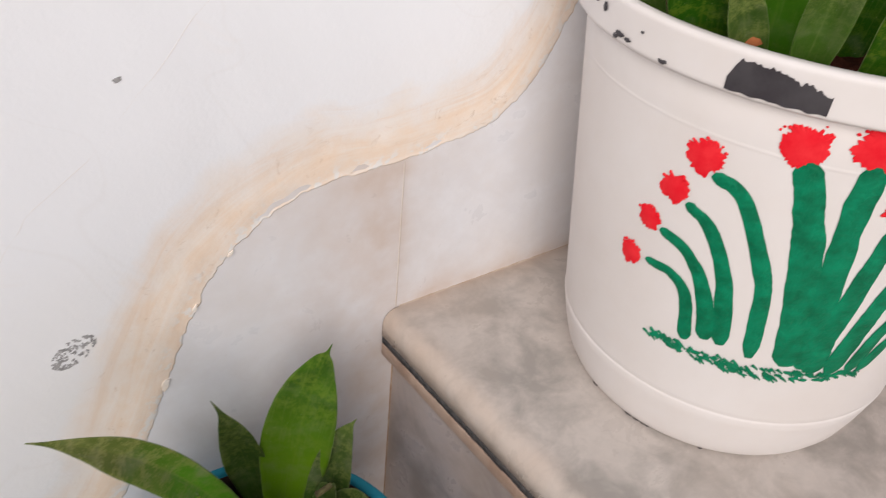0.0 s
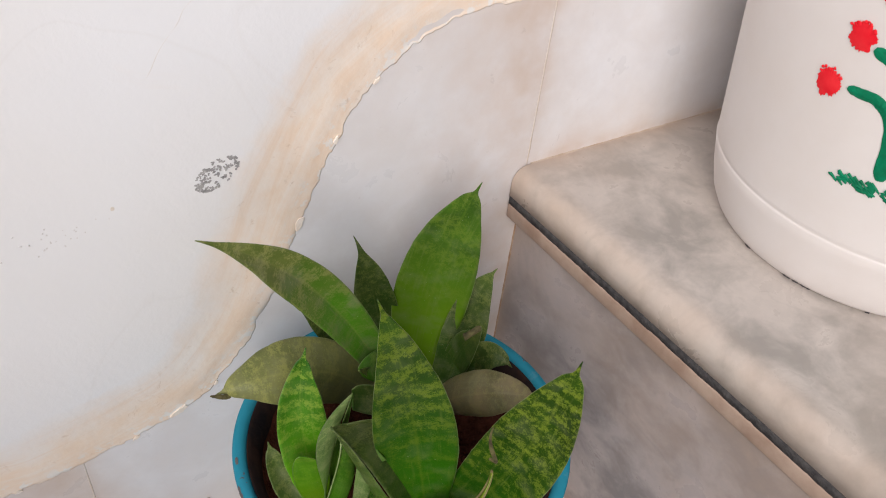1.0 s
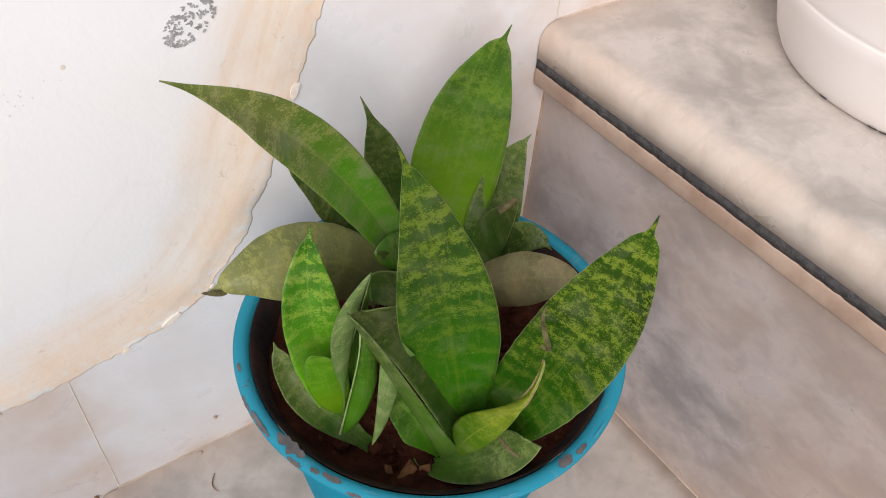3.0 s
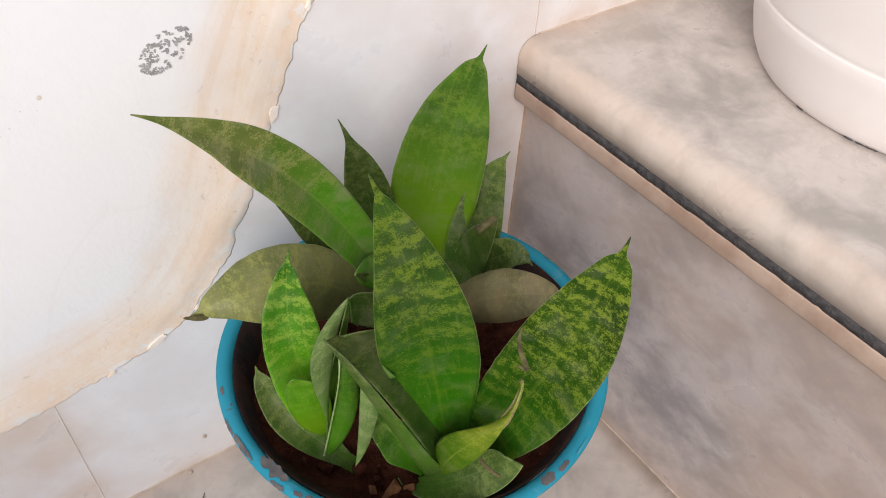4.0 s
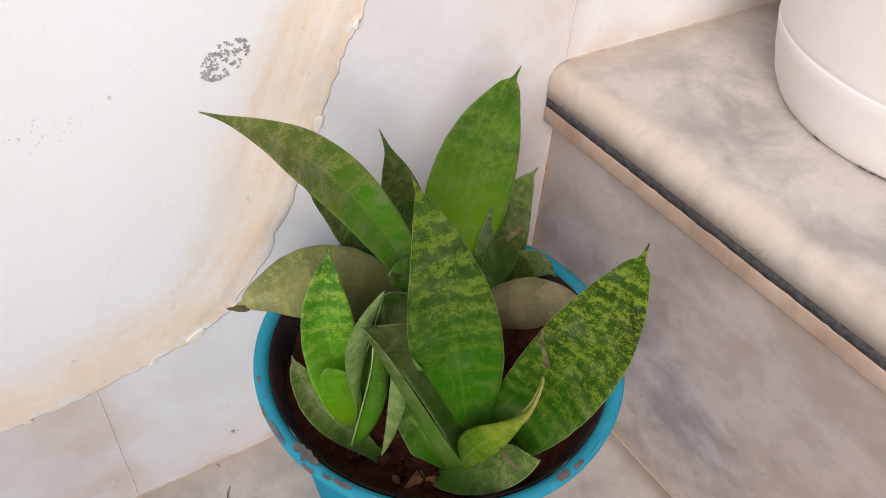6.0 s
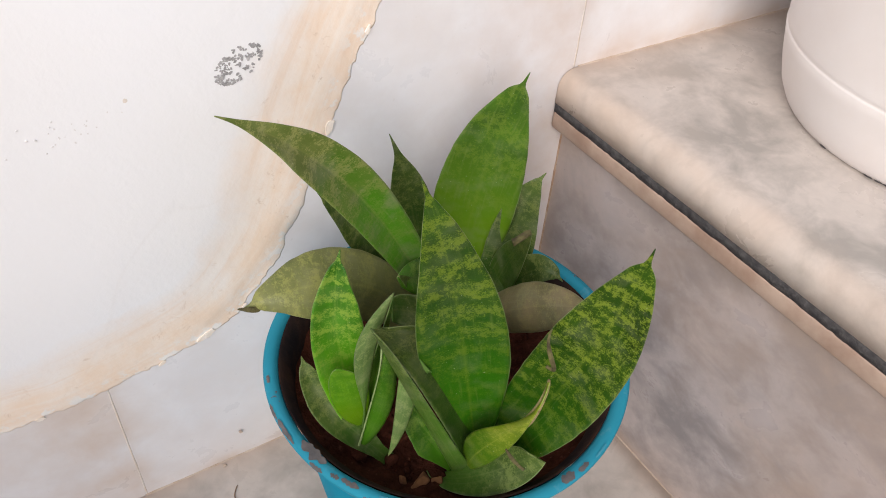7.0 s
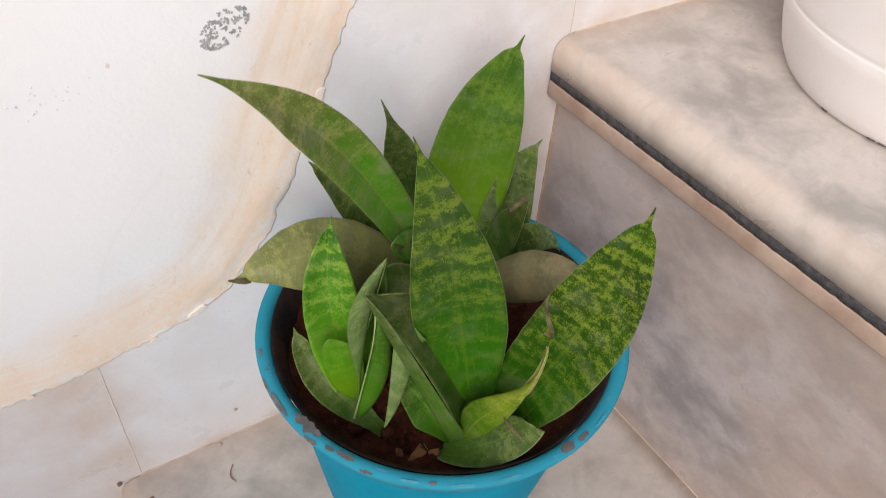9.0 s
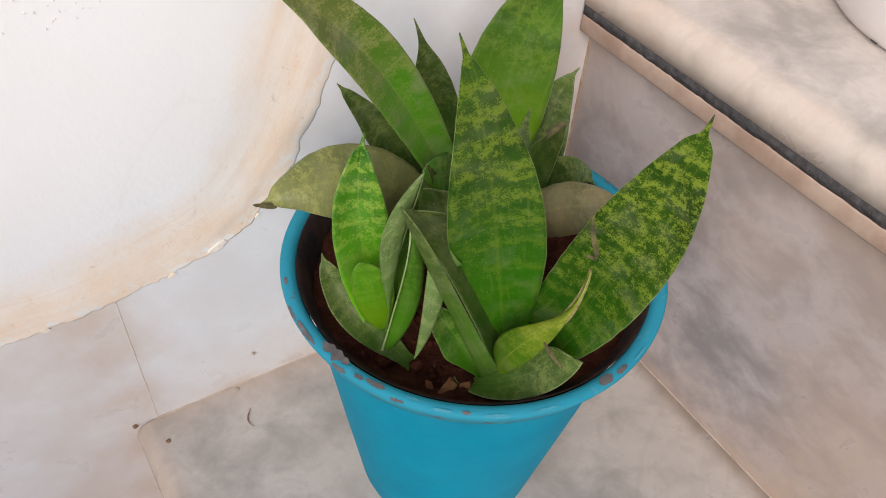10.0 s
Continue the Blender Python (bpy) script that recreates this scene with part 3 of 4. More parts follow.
# the grey scar where the plaster has come off: many small crumbs of bare cement
rnd = random.Random(4)
SCAR = (-0.1550, 0.2200)
for i in range(620):
    a, r = rnd.uniform(0, 6.283), rnd.random() ** 0.5
    u, w = r * math.cos(a), r * math.sin(a)
    x, z = SCAR[0] + 0.0088 * u + 0.0014 * w, SCAR[1] + 0.0064 * w + 0.0020 * u
    bare = math.hypot(u - 0.25, (w + 0.55) * 1.2) < 0.42
    if n3(x, 0, z, 520, 3) < (0.28 if bare else -0.10 + 0.15 * max(0.0, u)):
        continue
    s = rnd.uniform(0.00016, 0.00036)
    flake(x, z, s * rnd.uniform(0.8, 1.6), s, coat_y(x, z) - 0.00020, rnd.uniform(-0.5, 1.2), i, M_SPOT, "scar_crumb", wall)

# a hair crack, a pit and a scatter of pin pricks in the limewash
CRACK = ((-0.062, 0.385), (-0.089, 0.351), (-0.118, 0.320), (-0.137, 0.3005), (-0.160, 0.2845), (-0.176, 0.262))
crack = bmesh.new()
rows = []
for i, (a, b) in enumerate(zip(CRACK, CRACK[1:])):
    for j in range(24):
        u = j / 24
        x, z = a[0] + (b[0] - a[0]) * u, a[1] + (b[1] - a[1]) * u
        x, z = x + 0.0016 * n3(x, 0, z, 70, 8), z + 0.0016 * n3(x, 5, z, 70, 8)
        w = 0.00008 + 0.00006 * n3(x, 2, z, 90, 8)
        y = coat_y(x, z)
        rows.append([crack.verts.new(p) for p in ((x - w, y - 0.00005, z - w), (x + w, y - 0.00005, z + w), (x + w, y + 0.002, z + w), (x - w, y + 0.002, z - w))])
grid_faces(crack, rows, True)
part("hair_crack", crack, M_CRACK, wall, "faint tan hairline crack")
flake(-0.1225, 0.3282, 0.0016, 0.0009, coat_y(-0.1225, 0.3282) - 0.0003, 0.3, 90, M_SPOT, "pit", wall, "small grey pit in the plaster")
flake(-0.1926, 0.2166, 0.0007, 0.0008, coat_y(-0.1926, 0.2166) - 0.0003, 0.3, 91, M_CRACK, "pit", wall)
for i in range(30):
    x, z = -0.2140 + rnd.gauss(0, 0.0095), 0.2107 + rnd.gauss(0, 0.0045)
    flake(x, z, rnd.uniform(0.0002, 0.0004), rnd.uniform(0.00018, 0.00032), coat_y(x, z) - 0.0001, rnd.uniform(0, 3), 100 + i, M_PRICK, "pin_prick", wall)

# ---- blue pot ----
RIM_Z, RIM_R = 0.1330, 0.0673
pot = hold("flower_pot", "bright blue painted plastic flower pot with a worn chipped rim", "flower pot", (*POT, 0))


def pot_shell(profile, seg=120):
    bm = lathe(profile, (0, 0), seg, 0.006, 2.0)
    lay = bm.verts.layers.float.new("wear")
    for v in bm.verts:
        low = 1 - v.co.z / RIM_Z
        v.co += Vector((-0.0019, 0.0013, 0)) * max(0.0, low)
        v[lay] = 1.0 if v.co.z > RIM_Z - 0.010 and math.hypot(v.co.x, v.co.y) > RIM_R - 0.008 else 0.0
    return bm


part("pot_body", pot_shell([(0.0001, 0.0), (0.0373, 0.0), (0.0389, 0.0012), (0.0397, 0.004), (0.0471, 0.050), (0.0549, 0.100), (0.0590, RIM_Z - 0.010), (0.0598, RIM_Z - 0.0078),
                            (0.0592, RIM_Z - 0.0078), (0.0582, RIM_Z - 0.011), (0.0535, 0.100), (0.0456, 0.05), (0.0382, 0.006), (0.0001, 0.006)]), M_POT, pot)
part("pot_rim", pot_shell([(0.0602, RIM_Z - 0.0088), (0.0624, RIM_Z - 0.0094), (0.0640, RIM_Z - 0.0084), (0.0660, RIM_Z - 0.0038), (0.0671, RIM_Z - 0.0012), (0.0666, RIM_Z), (0.0640, RIM_Z + 0.0001), (0.0626, RIM_Z - 0.0006),
                           (0.0616, RIM_Z - 0.0024), (0.0606, RIM_Z - 0.0058), (0.0602, RIM_Z - 0.0088)]), M_POT, pot, "blue rolled rim with grey worn patches")
# near-black, soil-tinted ring added over the inside wall to stand for its shade
part("pot_lining", lathe([(0.0617, RIM_Z - 0.0014), (0.0602, RIM_Z - 0.0038), (0.0583, RIM_Z - 0.0060), (0.0571, RIM_Z - 0.0120), (0.0524, 0.098), (0.0518, 0.098), (0.0565, RIM_Z - 0.0120), (0.0577, RIM_Z - 0.0060), (0.0596, RIM_Z - 0.0038), (0.0611, RIM_Z - 0.0014), (0.0617, RIM_Z - 0.0014)], (0, 0), 120, 0.006, 2.0), M_POT_IN, pot, "near-black ring inside the rim, shade put into its colour")


def on_pot_rim(deg, r, proud=0.0002):
    a = radians(deg)
    r *= 1 + 0.006 * n3(math.cos(a), math.sin(a), RIM_Z * 8, 1.3, 2.0)
    return (r * math.cos(a), r * math.sin(a), RIM_Z + 0.0002 + proud - 0.55 * max(0.0, r - 0.0658))


def rim_chip(deg, r, turn, wide, seed):
    """A ragged patch where the paint has come off the top of the rim; turn: half length in degrees."""
    bm = bmesh.new()
    grid = []
    for i in range(31):
        u = i / 15 - 1
        h = wide * math.sqrt(max(0.0, 1 - u * u)) * (1 + 0.7 * n3(u * 3, 0, 0, 1, seed)) + 0.00005
        m = 0.4 * wide * n3(u * 2.4, 5, 0, 1, seed)
        grid.append([bm.verts.new(on_pot_rim(deg + turn * u, r + m + h * k)) for k in (-1, -0.5, 0, 0.5, 1)])
    grid_faces(bm, grid)
    return bm


for i, (deg, r, turn, wide) in enumerate(((196, 0.0638, 5.5, 0.0017), (206, 0.0655, 1.5, 0.0007), (211, 0.0650, 3.0, 0.0009), (185, 0.0664, 5.0, 0.0006), (177, 0.0668, 3.0, 0.0004),
                                          (276, 0.0650, 2.6, 0.0013), (282, 0.0655, 2.2, 0.0008), (218, 0.0668, 2.0, 0.0004), (236, 0.0660, 1.2, 0.0004), (165, 0.0655, 1.5, 0.0005), (200, 0.0668, 2.5, 0.0005))):
    part("paint_chip", rim_chip(deg, r, turn, wide, i * 2.9), M_BARE, pot, "dark grey patch of missing paint")
for i, (deg, r, turn, wide) in enumerate(((244, 0.0666, 3.5, 0.0005), (230, 0.0662, 2.5, 0.0004), (256, 0.0664, 4.0, 0.0004), (222, 0.0648, 2.0, 0.0004), (290, 0.0662, 3.0, 0.0004))):
    part("paint_scuff", rim_chip(deg, r, turn, wide, i * 3.7 + 40), M_SCUFF, pot, "pale scuff on the rim")


def soil_mesh(radius, z, seed, amp=0.004, heap=0.0):
    bm = bmesh.new()
    rows = []
    for k in range(28):
        r = radius * k / 27
        rows.append([bm.verts.new((r * math.cos(a), r * math.sin(a), z + heap * (k / 27) ** 4 + amp * n3(r * math.cos(a), r * math.sin(a), 0, 70, seed) + 0.5 * amp * n3(r * math.cos(a), r * math.sin(a), 4, 210, seed)))
                     for a in [2 * math.pi * i / 72 for i in range(72)]])
    grid_faces(bm, rows, True)
    bmesh.ops.remove_doubles(bm, verts=bm.verts[:], dist=1e-6)
    return bm


part("potting_soil", soil_mesh(0.0566, 0.1115, 1.0, 0.005, 0.0095), M_SOIL, pot, "dark reddish brown damp soil")


def pebble(size, seed, flat=0.7):
    bm = bmesh.new()
    bmesh.ops.create_icosphere(bm, subdivisions=2, radius=size)
    for v in bm.verts:
        v.co *= 1 + 0.5 * n3(v.co.x / size, v.co.y / size, v.co.z / size, 1.1, seed) + 0.35 * n3(v.co.x / size, v.co.y / size, v.co.z / size, 2.9, seed)
        v.co.z *= flat * 0.8
    return bm


for i, (a, r, s) in enumerate(((200, 0.047, 0.0026), (250, 0.048, 0.0022), (190, 0.044, 0.0020), (213, 0.042, 0.0022), (262, 0.047, 0.0020))):
    ob = part("soil_lump", pebble(s, i * 3.1, 0.45), M_SOIL, pot)
    ob.location = (r * math.cos(radians(a)), r * math.sin(radians(a)), 0.1170)
for i, (a, r, size, turn) in enumerate(((229, 0.0475, (0.0036, 0.0018, 0.0016), 20), (222, 0.0480, (0.0016, 0.0012, 0.0010), 70), (236, 0.0455, (0.0022, 0.0014, 0.0012), -15))):
    shard = block(-size[0], size[0], -size[1], size[1], -size[2], size[2], 0.0006, 0.3)
    for v in shard.verts:
        v.co *= 1 + 0.35 * n3(v.co.x, v.co.y, v.co.z, 420, i + 1.5)
    ob = part("soil_lump", shard, M_STONE, pot, "orange brown shard of dry earth", smooth=False)
    ob.location = (r * math.cos(radians(a)), r * math.sin(radians(a)), 0.1168)
    ob.rotation_euler = (radians(18), radians(-14), radians(turn))
crumbs = bmesh.new()
for i in range(420):
    a, r, s = rnd.uniform(0, 6.283), 0.052 * rnd.random() ** 0.5, rnd.uniform(0.0006, 0.0017)
    m = Matrix.Translation((r * math.cos(a), r * math.sin(a), 0.1125 + 0.003 * rnd.random())) @ Euler((rnd.random() * 3, rnd.random() * 3, 0)).to_matrix().to_4x4()
    bmesh.ops.create_icosphere(crumbs, subdivisions=1, radius=s, matrix=m)
tagged(part("soil_grit", crumbs, M_SOIL, pot), kind="stuff")


# ---- leaves ----
def smooth_width(ws, s):
    """Half width along the leaf, from its values at seven places, drawn out into a fine spine at the tip."""
    xs = (0.0, 0.2, 0.4, 0.6, 0.75, 0.86, 0.94, 1.0)
    s = max(0.0, s)
    ws = (*ws, 0.2)
    for i in range(7):
        if s <= xs[i + 1]:
            break
    u = (s - xs[i]) / (xs[i + 1] - xs[i])
    def slope(j):
        if j == 0 or j == 7:
            return (ws[1] - ws[0]) / (xs[1] - xs[0]) if j == 0 else (ws[7] - ws[6]) / (xs[7] - xs[6]) * 0.5
        return (ws[j + 1] - ws[j - 1]) / (xs[j + 1] - xs[j - 1])
    h = xs[i + 1] - xs[i]
    a, b, ma, mb = ws[i], ws[i + 1], slope(i) * h, slope(i + 1) * h
    body = max(0.22, (2 * u ** 3 - 3 * u * u + 1) * a + (u ** 3 - 2 * u * u + u) * ma + (3 * u * u - 2 * u ** 3) * b + (u ** 3 - u * u) * mb)
    if s < 0.915:
        return body
    k = min(1.0, (s - 0.915) / 0.032)
    spine = 0.16 + 0.75 * min(1.0, (1 - s) / 0.06)
    return min(body, spine + max(0.0, smooth_width(ws[:7], 0.914) - spine) * (1 - k) ** 0.8)


def leaf(spec, parent, seed, origin=(0, 0, 0), thick=1.1, name="leaf", label="", fold=1.5):
    """A thick lance-shaped leaf along a cubic curve, in millimetres; face: where its upper side looks; cup: how far its edges rise."""
    p0, p1, p2, p3, widths, face, cup, style = spec
    p0, p1, p2, p3, face = (Vector(q) for q in (p0, p1, p2, p3, face))
    nu, nv = 16, 80
    bm = bmesh.new()
    uvl = bm.loops.layers.uv.new("UVMap")
    mml = bm.verts.layers.float_vector.new("millimetres")
    size = (p1 - p0).length + (p2 - p1).length + (p3 - p2).length
    front, back, marks = [], [], {}
    for j in range(nv + 1):
        s = -0.10 + 1.10 * j / nv
        c = p0 * (1 - s) ** 3 + p1 * 3 * s * (1 - s) ** 2 + p2 * 3 * s * s * (1 - s) + p3 * s ** 3
        d = ((p1 - p0) * 3 * (1 - s) ** 2 + (p2 - p1) * 6 * s * (1 - s) + (p3 - p2) * 3 * s * s).normalized()
        side = d.cross(face).normalized()
        up = side.cross(d).normalized()
        w = smooth_width(widths, s)
        t = thick * (0.55 + 0.45 * min(1, w / 6)) * 0.5
        fr, ba = [], []
        for i in range(nu + 1):
            a = 2 * i / nu - 1
            curl = cup * w * (abs(a) ** fold - 0.4) * min(1, w / 3)
            wav = (0.5 * n3(a * 1.3, s * 4.5, seed, 1.0, seed) * w * 0.13 + 0.16 * n3(a * 3, s * 14, 0, 1.0, seed)) * min(1, w / 4)
            ragged = 1 + 0.018 * n3(a, s * 22, 0, 1, seed) if abs(a) > 0.9 else 1
            p = c + side * (a * w * ragged) + up * (curl + wav)
            th = t * (1 - abs(a) ** 6 * 0.75)
            f, b = bm.verts.new((p + up * th) / 1000), bm.verts.new((p - up * th) / 1000)
            marks[f] = marks[b] = ((a + 1) / 2, max(0.0, s))
            f[mml] = b[mml] = (a * w, s * size * 0.93, 0.0)
            fr.append(f)
            ba.append(b)
        front.append(fr)
        back.append(ba)
    grid_faces(bm, front)
    grid_faces(bm, [r[::-1] for r in back])
    ring = [r[0] for r in front] + front[-1][1:] + [r[-1] for r in front[-2::-1]] + front[0][-2:0:-1]
    under = [r[0] for r in back] + back[-1][1:] + [r[-1] for r in back[-2::-1]] + back[0][-2:0:-1]
    for i in range(len(ring)):
        j = (i + 1) % len(ring)
        bm.faces.new((ring[i], under[i], under[j], ring[j]))
    for f in bm.faces:
        for lp in f.loops:
            lp[uvl].uv = marks[lp.vert]
    for v in bm.verts:
        v.co -= Vector(origin)
    return part(name, bm, LEAVES[style], parent, label)


def through4(q, s):
    """A smooth curve through four points, spaced evenly in s."""
    a, b, c, d = q
    u = 3 * s
    return (a * (u - 1) * (u - 2) * (u - 3) / -6 + b * u * (u - 2) * (u - 3) / 2 + c * u * (u - 1) * (u - 3) / -2 + d * u * (u - 1) * (u - 2) / 6)


def folded_leaf(spec, parent, seed, origin=(0, 0, 0), name="leaf", label=""):
    """A leaf spanned between its two edges, hollowed towards belly; edges and belly in millimetres."""
    left, right, belly, style, start = spec
    left, right, belly = [Vector(q) for q in left], [Vector(q) for q in right], Vector(belly)
    nu, nv = 16, 52
    most = max((through4(left, k / 10) - through4(right, k / 10)).length for k in range(11))
    size = sum((left[k + 1] - left[k]).length for k in range(3))
    net = []
    for j in range(nv + 1):
        s = start + (1 - start) * j / nv
        l, r = through4(left, s), through4(right, s)
        span = (r - l).length
        row = []
        for i in range(nu + 1):
            a = i / nu
            hollow = 4 * a * (1 - a) * span / most
            wav = 0.16 * n3(a * 3, s * 9, 0, 1.0, seed) + 0.22 * n3(a * 1.4, s * 4, 2, 1.0, seed)
            q = l + (r - l) * a + belly * (hollow + wav * min(1, span / 5) * 0.25)
            row.append((q, a, s, span))
        net.append(row)
    bm = bmesh.new()
    uvl = bm.loops.layers.uv.new("UVMap")
    mml = bm.verts.layers.float_vector.new("millimetres")
    front, back, marks = [], [], {}
    for j, row in enumerate(net):
        fr, ba = [], []
        for i, (q, a, s, span) in enumerate(row):
            du = row[min(nu, i + 1)][0] - row[max(0, i - 1)][0]
            dv = net[min(nv, j + 1)][i][0] - net[max(0, j - 1)][i][0]
            n = du.cross(dv)
            n = n.normalized() if n.length > 1e-6 else Vector((0, 0, 1))
            th = 0.34 * (1 - 0.6 * abs(2 * a - 1) ** 5)
            f, b = bm.verts.new((q + n * th) / 1000 - Vector(origin)), bm.verts.new((q - n * th) / 1000 - Vector(origin))
            marks[f] = marks[b] = (a, max(0.0, s))
            f[mml] = b[mml] = ((a - 0.5) * span, s * size, 0.0)
            fr.append(f)
            ba.append(b)
        front.append(fr)
        back.append(ba)
    grid_faces(bm, front)
    grid_faces(bm, [r[::-1] for r in back])
    ring = [r[0] for r in front] + front[-1][1:] + [r[-1] for r in front[-2::-1]] + front[0][-2:0:-1]
    under = [r[0] for r in back] + back[-1][1:] + [r[-1] for r in back[-2::-1]] + back[0][-2:0:-1]
    for i in range(len(ring)):
        j = (i + 1) % len(ring)
        bm.faces.new((ring[i], under[i], under[j], ring[j]))
    for f in bm.faces:
        for lp in f.loops:
            lp[uvl].uv = marks[lp.vert]
    return part(name, bm, LEAVES[style], parent, label)


PLANT = (
    ((-109, -60, 140), (-126, -59, 177), (-143, -64, 221), (-180, -64, 243), (4.5, 6.4, 7.9, 8.3, 6.8, 3.6, 1.1), (-0.24, -0.75, 0.62), 0.5, 10),
    ((-91, -48, 116), (-83, -41, 149), (-74, -37, 183), (-63, -43, 215), (6.8, 12.1, 16.0, 15.2, 11.7, 7.0, 3.0), (-0.49, -0.66, 0.58), 0.18, 7),
    ((-94, -32, 116), (-100, -29, 143), (-102, -30, 171), (-113, -32, 197), (5.8, 7.6, 9.4, 7.8, 4.8, 1.6, 0.6), (-0.36, -0.69, 0.63), 0.2, 1),
    ((-120, -113, 116), (-125, -108, 156), (-129, -108, 198), (-141, -102, 236), (4.2, 10.9, 14.4, 12.7, 8.5, 4.8, 1.5), (-0.36, -0.59, 0.72), 0.15, 0),
    ((-115, -118, 116), (-103, -128, 149), (-94, -136, 186), (-92, -139, 222), (5.7, 12.0, 14.1, 13.2, 10.0, 6.2, 2.9), (-0.52, -0.41, 0.75), 0.2, 8),
    ((-86, -62, 116), (-73, -62, 133), (-69, -49, 159), (-56, -53, 175), (5.5, 8.2, 9.6, 8.9, 6.6, 4.2, 1.4), (-0.50, -0.59, 0.64), 0.35, 1),
    ((-74, -57, 116), (-78, -60, 123), (-67, -66, 152), (-60, -78, 140), (4.1, 5.2, 6.2, 6.7, 6.1, 3.9, 1.9), (-0.48, -0.51, 0.71), 0.3, 1),
    ((-90, -69, 116), (-89, -71, 133), (-85, -95, 158), (-64, -101, 148), (4.8, 6.9, 8.9, 9.4, 7.7, 5.3, 2.4), (-0.46, -0.48, 0.75), -0.5, 14),
    ((-112, -49, 116), (-121, -45, 141), (-152, -55, 168), (-178, -46, 152), (7.7, 10.8, 13.4, 13.4, 10.4, 6.1, 2.8), (-0.18, -0.65, 0.74), -0.3, 2),
    ((-152, -90, 116), (-156, -84, 140), (-159, -76, 166), (-150, -70, 189), (3.5, 6.5, 8.6, 8.8, 7.2, 4.3, 2.0), (-0.22, -0.62, 0.76), 0.4, 3),
    ((-109, -35, 116), (-113, -31, 139), (-127, -28, 159), (-140, -29, 178), (3.6, 5.7, 6.8, 6.5, 4.4, 2.8, 1.4), (-0.36, -0.71, 0.60), 0.6, 1),
    ((-111, -131, 175), (-110, -135, 176), (-120, -134, 193), (-112, -129, 191), (0.5, 0.6, 0.7, 0.7, 0.5, 0.4, 0.3), (-0.55, -0.50, 0.67), 0.5, 6),
    ((-126, -143, 150), (-129, -143, 155), (-131, -142, 159), (-131, -140, 160), (0.5, 0.5, 0.6, 0.6, 0.5, 0.4, 0.3), (-0.45, -0.42, 0.79), 0.8, 6),
    ((-173, -49, 153), (-175, -50, 154), (-177, -49, 155), (-179, -47, 154), (1.1, 1.0, 0.9, 0.8, 0.6, 0.5, 0.4), (-0.12, -0.65, 0.75), 0.3, 6),
    ((-151, -98, 116), (-159, -89, 126), (-167, -81, 136), (-167, -73, 150), (2.6, 4.6, 5.9, 5.8, 4.4, 3.1, 1.5), (-0.25, -0.60, 0.76), 0.6, 1),
    ((-131, -115, 116), (-134, -109, 124), (-139, -104, 131), (-142, -99, 140), (2.6, 4.8, 6.9, 5.8, 4.8, 2.8, 1.4), (-0.35, -0.52, 0.77), 0.5, 9),
    ((-102, -41, 116), (-113, -54, 139), (-124, -67, 161), (-134, -79, 178), (2.3, 2.5, 2.7, 2.3, 1.5, 1.0, 0.6), (-0.32, -0.59, 0.74), 0.7, 1),
    ((-118, -68, 116), (-126, -72, 128), (-135, -76, 141), (-142, -80, 152), (1.3, 1.4, 1.5, 1.3, 0.9, 0.6, 0.4), (-0.28, -0.54, 0.79), 0.3, 6),
)
